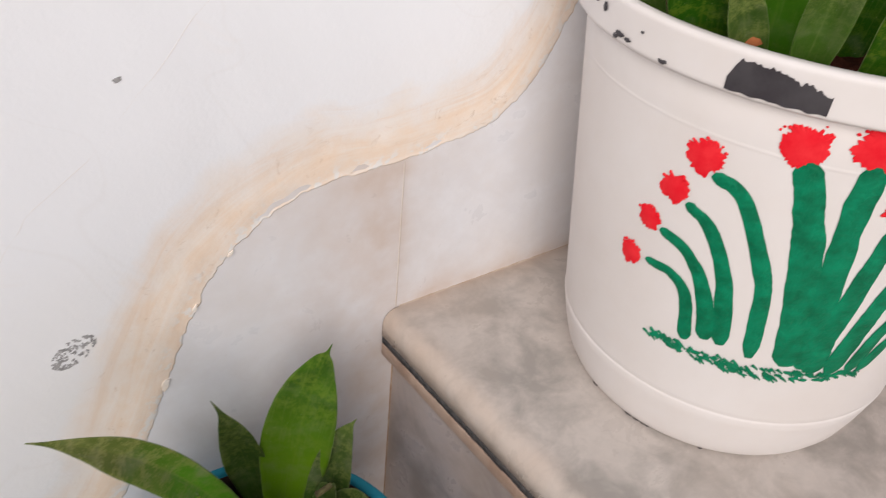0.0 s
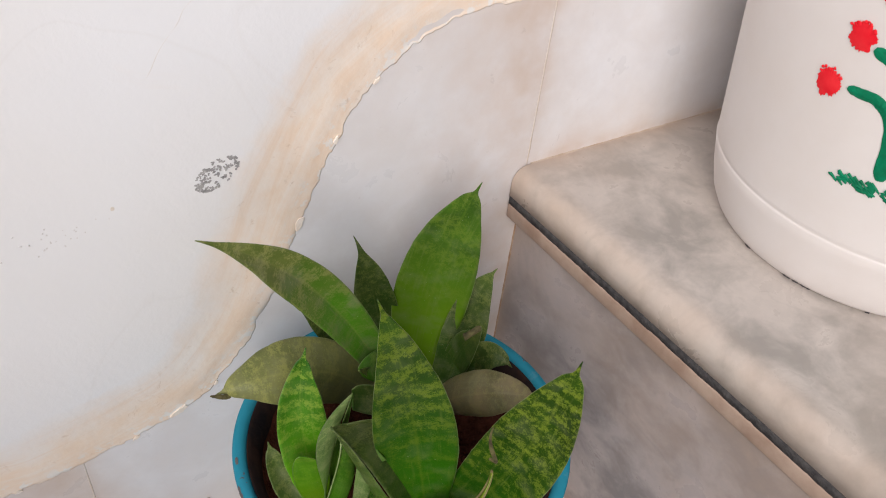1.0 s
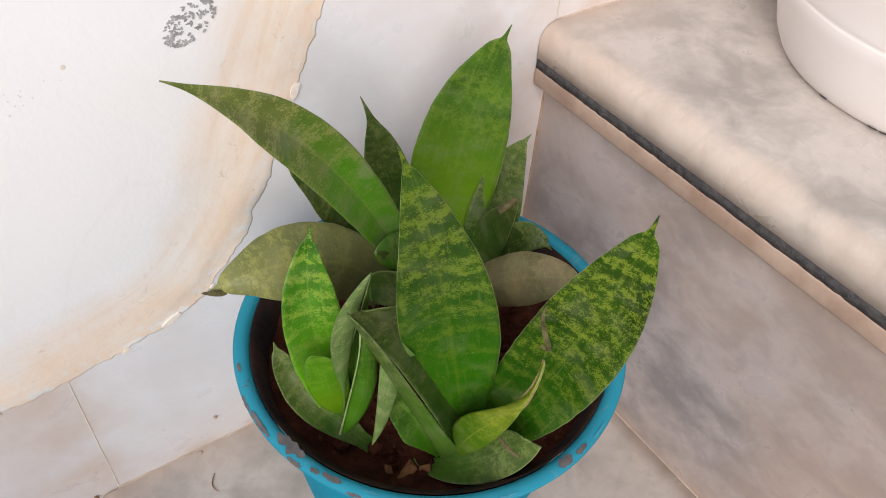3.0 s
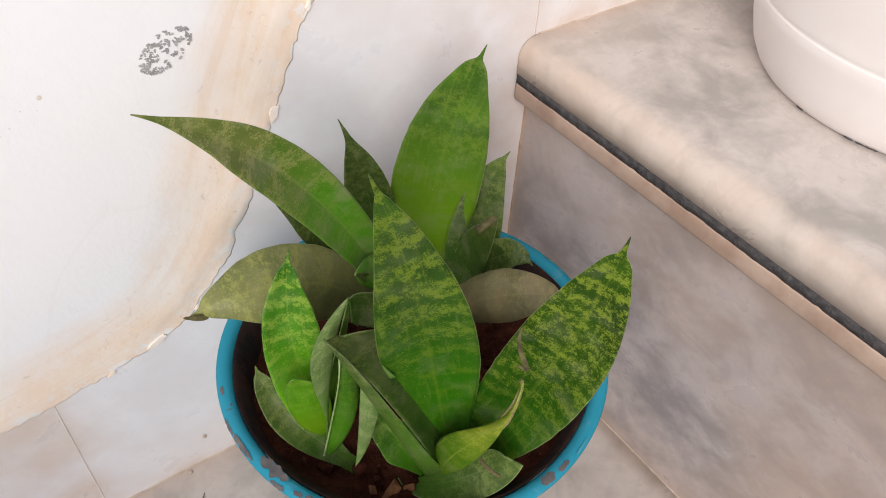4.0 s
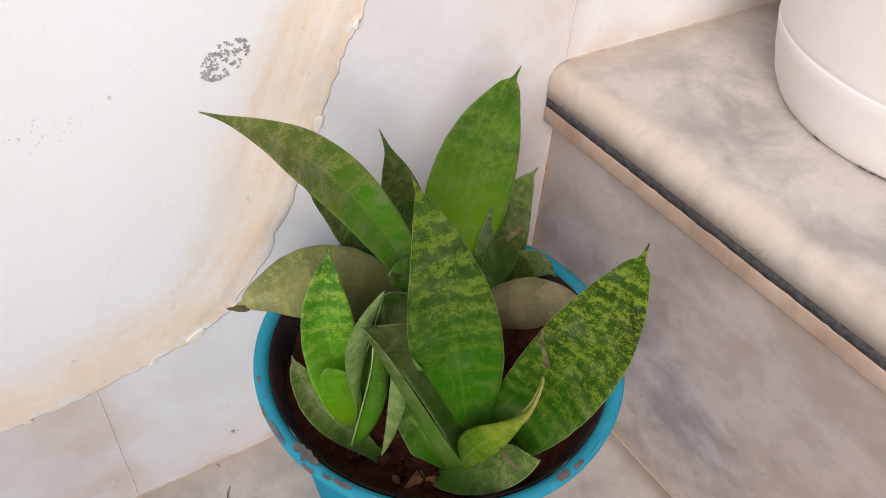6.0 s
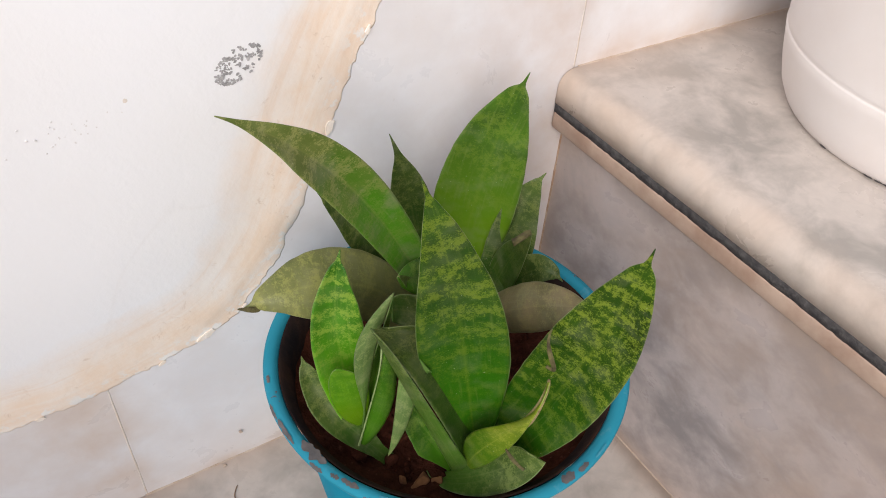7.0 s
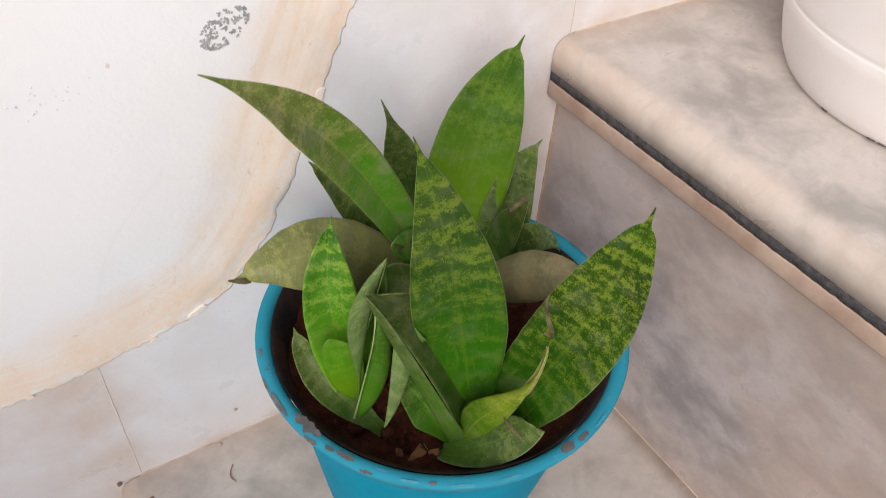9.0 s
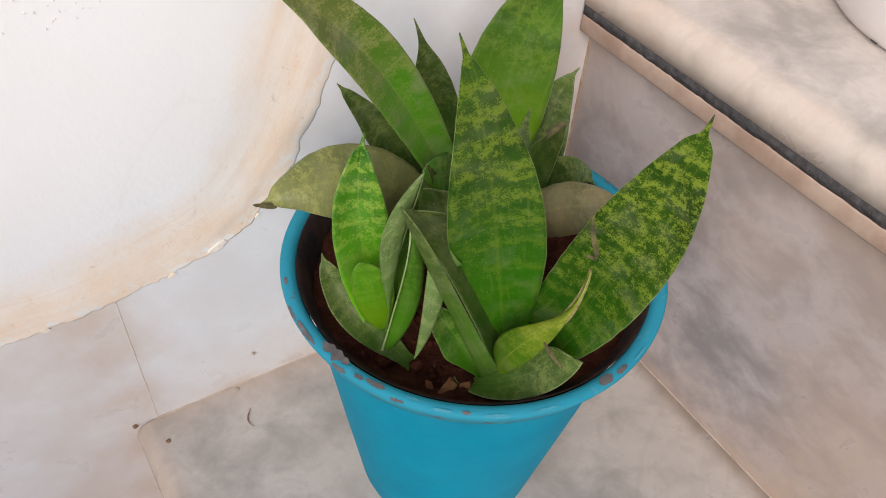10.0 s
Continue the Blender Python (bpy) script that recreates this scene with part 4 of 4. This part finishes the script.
# leaves that show both a hollow and an edge: left edge, right edge, hollow, style, start below the soil
FOLDED = (
    (((-133, -117, 118), (-142, -111, 146), (-151, -106, 173), (-158, -107, 194)), ((-128, -120, 122), (-139, -116, 149), (-149, -112, 175), (-158, -109, 194)), (-0.5, -0.8, 0.9), 12, -0.05),
    # hollow of the leaf above, its shade put into the darker leaf colour
    (((-128, -119, 120), (-138, -115, 148), (-148, -111, 173), (-158, -107, 193)), ((-118, -115, 112), (-120, -105, 136), (-125, -97, 159), (-151, -104, 187)), (1.6, 3.0, -3.2), 1, -0.05),
    (((-154, -91, 121), (-156, -95, 147), (-158, -96, 171), (-147, -100, 196)), ((-154, -91, 121), (-153, -95, 152), (-151, -98, 177), (-147, -100, 196)), (-0.8, -1.2, 1.4), 4, 0.0),
    (((-153, -90, 121), (-152, -92, 148), (-150, -96, 172), (-147, -99, 193)), ((-152, -91, 118), (-148, -91, 145), (-146, -94, 170), (-146, -98, 192)), (0.8, 1.4, -1.4), 9, -0.05),
    (((-157, -94, 117), (-152, -95, 143), (-151, -100, 166), (-152, -101, 181)), ((-156, -94, 115), (-146, -98, 139), (-145, -98, 162), (-149, -99, 180)), (-0.6, -1.6, 1.2), 15, 0.0),
    (((-142, -98, 172), (-147, -104, 162), (-150, -107, 146), (-152, -107, 126)), ((-137, -107, 162), (-141, -107, 157), (-146, -109, 144), (-152, -107, 126)), (-0.8, -1.4, 1.2), 4, 0.0),
    (((-153, -90, 122), (-162, -90, 136), (-164, -88, 149), (-162, -90, 159)), ((-152, -90, 122), (-152, -93, 137), (-153, -93, 150), (-161, -90, 159)), (-0.5, -0.7, 0.9), 11, -0.04),
    (((-139, -110, 113), (-130, -119, 119), (-121, -126, 133), (-117, -136, 141)), ((-140, -113, 116), (-137, -127, 120), (-126, -138, 128), (-114, -141, 141)), (0.9, 1.4, -1.7), 12, 0.0),
    (((-128, -117, 120), (-126, -120, 140), (-118, -129, 151), (-112, -132, 171)), ((-128, -123, 122), (-123, -131, 139), (-117, -134, 156), (-112, -133, 172)), (-0.7, -1.0, 0.8), 5, -0.08),
    (((-79, -55, 138), (-78, -61, 154), (-80, -71, 166), (-82, -79, 176)), ((-75, -65, 129), (-76, -70, 144), (-78, -75, 161), (-81, -79, 175)), (1.0, 1.8, -1.8), 1, -0.25),
    (((-128, -67, 164), (-123, -64, 165), (-118, -62, 164), (-111, -59, 162)), ((-126, -67, 158), (-122, -68, 154), (-118, -68, 151), (-113, -67, 149)), (-0.9, -1.3, 1.0), 9, 0.0),
    (((-135, -76, 165), (-130, -75, 164), (-125, -75, 161), (-119, -75, 159)), ((-136, -79, 157), (-131, -79, 152), (-125, -80, 148), (-120, -80, 145)), (0.7, 1.2, -1.2), 1, 0.0),
    (((-158, -95, 118), (-153, -97, 145), (-152, -101, 167), (-152, -102, 183)), ((-157, -95, 118), (-153, -97, 145), (-152, -101, 167), (-152, -102, 182)), (-0.1, -0.1, 0.1), 16, 0.0),
    (((-89, -78, 175), (-88, -79, 176), (-85, -79, 177), (-83, -80, 178)), ((-89, -80, 173), (-88, -81, 175), (-85, -81, 176), (-83, -81, 177)), (-0.9, -1.2, 1.2), 6, 0.0),
    (((-118, -129, 150), (-115, -131, 157), (-113, -132, 165), (-112, -132, 172)), ((-117, -132, 150), (-114, -133, 156), (-112, -133, 165), (-112, -133, 172)), (-0.4, -0.6, 0.5), 13, 0.0),
)
STYLE_LABEL = {12: "pale streaked outside of a folded leaf", 13: "papery dried leaf edge", 14: "dry grey-brown drooping leaf", 15: "fresh green folded leaf", 16: "pale rim of a folded leaf", 0: "dark green leaf with pale jagged bands", 1: "dark green leaf", 2: "dull dusty drooping leaf", 3: "bright green striped leaf",
               4: "narrow young folded leaf", 5: "curled yellowing leaf with a dry edge", 6: "dry brown strip", 7: "broad pale green leaf", 8: "green leaf with yellowish mottling", 9: "fresh green leaf", 10: "long dusty olive green leaf", 11: "short rounded yellow-green leaf"}
ORIGIN = (POT[0], POT[1], 0.110)
plant = hold("snake_plant", "compact snake plant with banded green leaves in the blue pot", "potted plant", ORIGIN)
for i, spec in enumerate(PLANT):
    leaf(spec, plant, 3.3 + 1.7 * i, ORIGIN, name="dry_scrap" if spec[7] == 6 else "leaf", label=STYLE_LABEL[spec[7]], fold=1.08 if i == 0 else 1.5)
for i, spec in enumerate(FOLDED):
    folded_leaf(spec, plant, 40.7 + 2.3 * i, ORIGIN, label=STYLE_LABEL[spec[3]])

# ---- white bucket ----
BZ = RISE + 0.0004
bucket = hold("bucket", "white painted plastic bucket planter with hand-painted red flowers", "bucket", (*BUCKET, 0))


def bucket_r(z):
    return 0.0740 + (z - 0.195) * 0.108


body = [(0.0001, BZ), (0.0640, BZ), (0.0659, BZ + 0.0007), (0.0673, BZ + 0.0024), (0.0702, 0.188), (0.0729, 0.197), (bucket_r(0.206) - 0.0003, 0.206), (bucket_r(0.2110) + 0.0003, 0.2110), (bucket_r(0.2116), 0.2117),
        (bucket_r(0.2121) - 0.0003, 0.2121), (bucket_r(0.2129), 0.2129), (bucket_r(0.215), 0.215), (bucket_r(0.26), 0.26), (bucket_r(0.31), 0.31), (bucket_r(0.3305), 0.3305), (bucket_r(0.3322), 0.3322), (bucket_r(0.3324), 0.3324),
        (bucket_r(0.3327) + 0.0001, 0.3327), (bucket_r(0.3336) + 0.0001, 0.3336), (bucket_r(0.3339), 0.3339), (bucket_r(0.3341), 0.3341), (bucket_r(0.336), 0.336), (bucket_r(0.359), 0.359),
        (bucket_r(0.359) - 0.002, 0.361), (bucket_r(0.354) - 0.0022, 0.354), (bucket_r(0.25) - 0.0022, 0.25), (0.0001, 0.2)]
part("bucket_body", lathe(body, (0, 0), 128, 0.004, 7), M_WHITE, bucket)
RIM_LOW, RIM_TOP = 0.3506, 0.3650
rim = [(bucket_r(RIM_LOW) + 0.0002, RIM_LOW), (0.0950, RIM_LOW - 0.0003), (0.0958, RIM_LOW + 0.0006), (0.0959, RIM_LOW + 0.0016), (0.0963, RIM_LOW + 0.0065), (0.0968, RIM_TOP - 0.0022), (0.0969, RIM_TOP - 0.0012),
       (0.0964, RIM_TOP), (0.0950, RIM_TOP + 0.0003), (0.0928, RIM_TOP + 0.0002), (0.0909, RIM_TOP - 0.001), (0.0902, RIM_LOW + 0.0055), (bucket_r(RIM_LOW) + 0.0002, RIM_LOW)]
part("bucket_rim", lathe(rim, (0, 0), 128, 0.004, 7), M_WHITE, bucket, "white rim with black chips")
part("potting_soil", soil_mesh(0.0880, 0.344, 6.0, 0.005), M_SOIL, bucket, "dark soil")


def on_bucket(deg, z, proud=0.0004):
    a = radians(deg)
    r = bucket_r(z) * (1 + 0.004 * n3(math.cos(a), math.sin(a), z * 8, 1.3, 7)) + proud
    return (r * math.cos(a), r * math.sin(a), z)


def on_rim(deg, z, proud=0.0004):
    a = radians(deg)
    r = (0.0958 + (z - RIM_LOW) / (RIM_TOP - RIM_LOW) * 0.0011 + proud) * (1 + 0.004 * n3(math.cos(a), math.sin(a), z * 8, 1.3, 7))
    return (r * math.cos(a), r * math.sin(a), z)


def stroke(points, widths, seed, surface=on_bucket):
    """A brush stroke on the bucket through (angle, height) points, with a hand-drawn uneven edge."""
    bm = bmesh.new()
    rows = []
    n = 40
    pts = [Vector(p) for p in points]
    pts = [2 * pts[0] - pts[1]] + pts + [2 * pts[-1] - pts[-2]]
    segs = len(pts) - 3
    per = math.pi / 180 * 0.084
    for j in range(n + 1):
        f = min(segs - 1e-6, segs * j / n)
        i, u = int(f), f - int(f)
        a, b, c, d = pts[i:i + 4]
        p = 0.5 * (2 * b + (c - a) * u + (2 * a - 5 * b + 4 * c - d) * u * u + (3 * b - a - 3 * c + d) * u ** 3)
        tg = 0.5 * ((c - a) + 2 * (2 * a - 5 * b + 4 * c - d) * u + 3 * (3 * b - a - 3 * c + d) * u * u)
        tg = Vector((tg.x * per, tg.y)).normalized()
        w = (widths[0] + (widths[1] - widths[0]) * j / n) * math.sqrt(min(1, (min(j, n - j) + 0.5) / 2.5))
        row = []
        for k in range(5):
            e = k / 2 - 1
            o = e * w * (1 + 0.16 * n3(e, j * 0.22, 0, 1, seed) + 0.07 * n3(e, j * 0.9, 5, 1, seed))
            row.append(bm.verts.new(surface(p.x - tg.y * o / per, p.y + tg.x * o, 0.0003 + 0.0004 * (1 - e * e))))
        rows.append(row)
    grid_faces(bm, rows)
    return bm


def dab(deg, z, w, h, seed, surface=on_bucket, rag=0.25, lobes=26):
    """A dab of paint with a ragged outline."""
    bm = bmesh.new()
    mid = bm.verts.new(surface(deg, z, 0.0009))
    inner, outer = [], []
    for i in range(lobes):
        a = 2 * math.pi * i / lobes
        r = 1 + rag * n3(math.cos(a), math.sin(a), 0, 2.2, seed) + rag * 0.9 * n3(math.cos(a), math.sin(a), 0, 9.0, seed)
        x, y = w * math.cos(a), h * math.sin(a)
        inner.append(bm.verts.new(surface(deg + 0.6 * x / 1.47, z + 0.6 * y / 1000, 0.0008)))
        outer.append(bm.verts.new(surface(deg + r * x / 1.47, z + r * y / 1000, 0.0004)))
    for i in range(lobes):
        j = (i + 1) % lobes
        bm.faces.new((mid, inner[i], inner[j]))
        bm.faces.new((inner[i], outer[i], outer[j], inner[j]))
    return bm


# stems sway from the painted tuft of grass up to the flowers
STEMS = (((201.4, 245.6), (198.7, 265.2), (193.6, 272.9), (185.6, 273.3)),
         ((206.5, 249.6), (202.6, 271.0), (195.8, 285.3), (187.9, 289.5)),
         ((210.7, 249.6), (206.3, 279.6), (199.6, 298.6), (192.8, 304.8)),
         ((218.8, 247.4), (216.0, 276.9), (213.3, 289.3), (204.6, 314.4), (196.9, 319.5)),
         ((228.7, 246.7), (223.9, 280.9), (218.9, 310.3), (213.6, 333.9)),
         ((233.3, 246.3), (229.8, 279.6), (226.7, 313.3), (225.9, 336.9)),
         ((235.6, 244.5), (235.0, 266.5), (235.6, 292.2), (235.9, 315.0)),
         ((241.1, 244.7), (242.7, 272.1), (244.5, 295.1), (247.7, 318.9)),
         ((246.6, 245.1), (249.1, 266.8), (254.1, 286.4), (260.1, 294.3)),
         ((250.2, 245.5), (254.4, 262.7), (260.6, 273.5), (265.1, 277.9)))
WIDTHS = ((3.0, 1.7), (3.6, 2.0), (3.6, 2.0), (3.2, 2.6), (5.6, 4.4), (5.2, 3.8), (5.0, 3.0), (4.4, 2.8), (3.4, 2.2), (3.0, 1.8))
for i, (st, w) in enumerate(zip(STEMS, WIDTHS)):
    part("painted_stem", stroke([(a, z / 1000) for a, z in st], (w[0] / 1000, w[1] / 1000), i * 2.3), M_GREEN, bucket, "green painted stem")
for i, (a, z, r) in enumerate(((180.6, 271.8, 4.7), (184.2, 291.4, 4.6), (189.2, 308.1, 5.2), (194.3, 324.7, 6.0), (212.0, 338.6, 7.0), (225.3, 342.6, 7.2), (235.8, 324.0, 6.5), (248.5, 328.4, 6.0), (261.4, 299.4, 4.6), (265.8, 280.7, 4.0))):
    part("painted_flower", dab(a, z / 1000, r * 1.0, r * 1.05, i * 1.9, lobes=72), M_RED, bucket, "red daubed flower head")
    for j in range(6):
        b, d, w = rnd.uniform(0.5, 2.7), r * rnd.uniform(0.98, 1.28), rnd.uniform(0.35, 0.8)
        part("paint_fleck", dab(a + d * math.cos(b) / 1.47, (z + d * math.sin(b)) / 1000, w, w * rnd.uniform(0.6, 1.4), i * 7 + j, lobes=7), M_RED, bucket)
    for j in range(9):
        b = rnd.uniform(0.6, 2.5)
        d0, d1 = r * rnd.uniform(0.45, 0.7), r * rnd.uniform(1.02, 1.24)
        ends = [(a + d * math.cos(b + c) / 1.47, (z + d * math.sin(b + c)) / 1000) for d, c in ((d0, 0), (0.5 * (d0 + d1), 0.06), (d1, 0.1))]
        part("brush_mark", stroke(ends, (0.0010, 0.0004), i * 13 + j), M_RED, bucket)
for i in range(130):
    a0 = 189 + 60 * rnd.random()
    z0 = 243.0 + 0.0008 * max(0.0, a0 - 189) ** 2 + rnd.uniform(-6.0, 1.0) * (1 - 0.5 * abs(a0 - 220) / 32)
    part("painted_grass_dab", stroke([(a0, z0 / 1000), (a0 + 1.0, (z0 - 0.8) / 1000), (a0 + 2.0, (z0 - 1.9) / 1000)], (0.0008, 0.0003), i), M_GREEN, bucket)
for i in range(40):
    a = 190 + 58 * rnd.random()
    z = 242.5 + 0.0008 * (a - 189) ** 2 - 6.0 * rnd.random() * (1 - 0.5 * abs(a - 220) / 32)
    part("painted_grass_dab", dab(a, z / 1000, rnd.uniform(1.0, 2.4), rnd.uniform(0.5, 1.0), i, lobes=8), M_GREEN, bucket)

# black plastic bared on the rim and along the foot
chip = bmesh.new()
grid = []
for i in range(61):
    u = i / 60
    low = RIM_LOW + 0.0012 + 0.0006 * n3(u * 9, 0, 0, 1, 2)
    high = RIM_LOW + 0.0112 - 0.0040 * max(0, u - 0.42) * 1.6 + 0.0012 * n3(u * 11, 3, 0, 1, 4) + 0.0013 * n3(u * 31, 3, 0, 1, 5) - (0.006 * (0.08 - u) / 0.08 if u < 0.08 else 0)
    grid.append([chip.verts.new(on_rim(195.2 + 17.8 * u + 0.5 * n3(u, k, 0, 5), low + (high - low) * k / 4, 0.0004)) for k in range(5)])
grid_faces(chip, grid)
part("paint_chip", chip, M_BLACK, bucket, "large black patch of missing paint")
for i, (a, z, w, h) in enumerate(((169.5, 347.5, 2.2, 1.0), (172.0, 347.0, 1.5, 0.7), (168.0, 346.0, 1.0, 0.9), (182.0, 346.0, 1.7, 0.8), (163.0, 353.0, 1.2, 1.6), (159.0, 354.0, 1.6, 1.4), (229.0, 350.0, 2.2, 0.9), (233.0, 347.0, 1.5, 0.8), (176.0, 352.0, 0.7, 0.5))):
    part("paint_chip", dab(a, z / 1000 + 0.0062, w, h, i * 4.1, on_rim, 0.6, 16), M_BLACK, bucket)


def on_foot(deg, z, proud=0.0003):
    a = radians(deg)
    r = 0.0662 * (1 + 0.004 * n3(math.cos(a), math.sin(a), z * 8, 1.3, 7)) + proud
    return (r * math.cos(a), r * math.sin(a), z)


for i in range(6):
    a = 160 + 75 * rnd.random()
    part("foot_chip", dab(a, 0.1814, rnd.uniform(0.8, 2.6), 0.28, i * 2.7, on_foot, 0.6, 12), M_BLACK, bucket)

# ---- plant in the bucket ----
BORIG = (BUCKET[0], BUCKET[1], 0.344)
plant_b = hold("snake_plant", "bird's nest snake plant filling the white bucket", "potted plant", BORIG)
BUCKET_LEAVES = (
    ((66, -90, 330), (52, -94, 358), (44, -100, 392), (34, -108, 428), (6, 9, 12, 12, 8, 5, 2), (-0.62, -0.45, 0.64), 0.3, 8),
    ((84, -118, 330), (70, -126, 356), (62, -134, 384), (54, -140, 412), (4, 6, 7.5, 7, 5, 3, 1.2), (-0.6, -0.5, 0.62), 0.6, 12),
    ((96, -136, 330), (84, -150, 360), (80, -160, 396), (74, -168, 436), (7, 10, 13, 12, 8, 5, 2), (-0.55, -0.55, 0.62), 0.25, 8),
    ((112, -146, 330), (108, -164, 356), (110, -174, 390), (114, -184, 425), (7, 10, 13, 13, 9, 6, 2), (-0.5, -0.6, 0.62), 0.3, 9),
    ((92, -98, 330), (82, -102, 372), (78, -106, 412), (74, -110, 455), (7, 11, 14, 14, 10, 6, 2), (-0.7, -0.5, 0.5), 0.2, 9),
    ((74, -64, 330), (62, -54, 356), (52, -46, 386), (42, -40, 420), (6, 9, 12, 11, 8, 5, 2), (-0.7, -0.3, 0.62), 0.3, 1),
    ((122, -108, 330), (120, -116, 378), (114, -122, 424), (108, -130, 468), (7, 11, 15, 15, 10, 6, 2), (-0.6, -0.6, 0.5), 0.2, 8),
    ((112, -72, 330), (104, -62, 370), (98, -56, 408), (92, -50, 448), (7, 11, 14, 13, 9, 6, 2), (-0.6, -0.6, 0.5), 0.2, 1),
    ((150, -138, 330), (160, -152, 366), (166, -164, 402), (174, -172, 436), (7, 11, 14, 13, 9, 6, 2), (-0.4, -0.7, 0.6), 0.2, 0),
    ((162, -90, 330), (174, -86, 372), (186, -82, 408), (200, -78, 442), (7, 11, 14, 13, 9, 6, 2), (-0.5, -0.5, 0.7), 0.2, 1),
    ((140, -62, 330), (146, -50, 366), (152, -42, 400), (158, -34, 432), (7, 10, 13, 12, 8, 5, 2), (-0.4, -0.6, 0.7), 0.2, 9),
    ((76, -106, 330), (60, -112, 348), (50, -112, 366), (44, -106, 386), (3, 5, 6.5, 6, 4, 2.5, 1), (-0.6, -0.5, 0.6), 0.5, 1),
)
for i, spec in enumerate(BUCKET_LEAVES):
    leaf(spec, plant_b, 61.3 + 2.1 * i, (0.1285, -0.0975, 0.338), label=STYLE_LABEL[spec[7]])
bit = part("soil_lump", pebble(0.0055, 9.0, 1.2), M_SHARD, bucket, "orange brown shard on the soil")
bit.location = (-0.0635, -0.0100, 0.3578)

# ---- small dirt ----
def speck(at, size, material, label, seed):
    ob = part("dirt_speck", pebble(size, seed, 0.5), material, None, label)
    ob.location = at
    return tagged(ob, category="dirt")


speck((-0.2377, -0.0012, 0.0012), 0.0012, M_WISP, "tiny brown speck of dirt beside the marble step", 1.0)
speck((-0.2268, -0.0153, 0.0005), 0.0010, M_WISP, "tiny brown speck of dirt on the marble step", 2.0)
speck((-0.1893, -0.0030, 0.0004), 0.0009, M_GROUT, "tiny brown speck of dirt on the marble step", 3.0)
speck((-0.1780, -0.0014, 0.0200), 0.0009, M_GROUT, "tiny brown speck of dirt on the skirting", 4.0)
curl = bmesh.new()
rows = []
for j in range(25):
    u = j / 24
    c = Vector((-0.1880 - 0.0030 * math.sin(u * 2.6), -0.0170 - 0.0095 * u, 0.0007))
    w = 0.00045 * (1 - 0.6 * u)
    rows.append([curl.verts.new(c + Vector((w * math.cos(a), 0.3 * w * math.cos(a), w * math.sin(a)))) for a in (0, 1.05, 2.09, 3.14, 4.19, 5.24)])
grid_faces(curl, rows, True)
tagged(part("dry_wisp", curl, M_WISP, None, "small curled brown plant wisp lying on the step"), category="dirt")
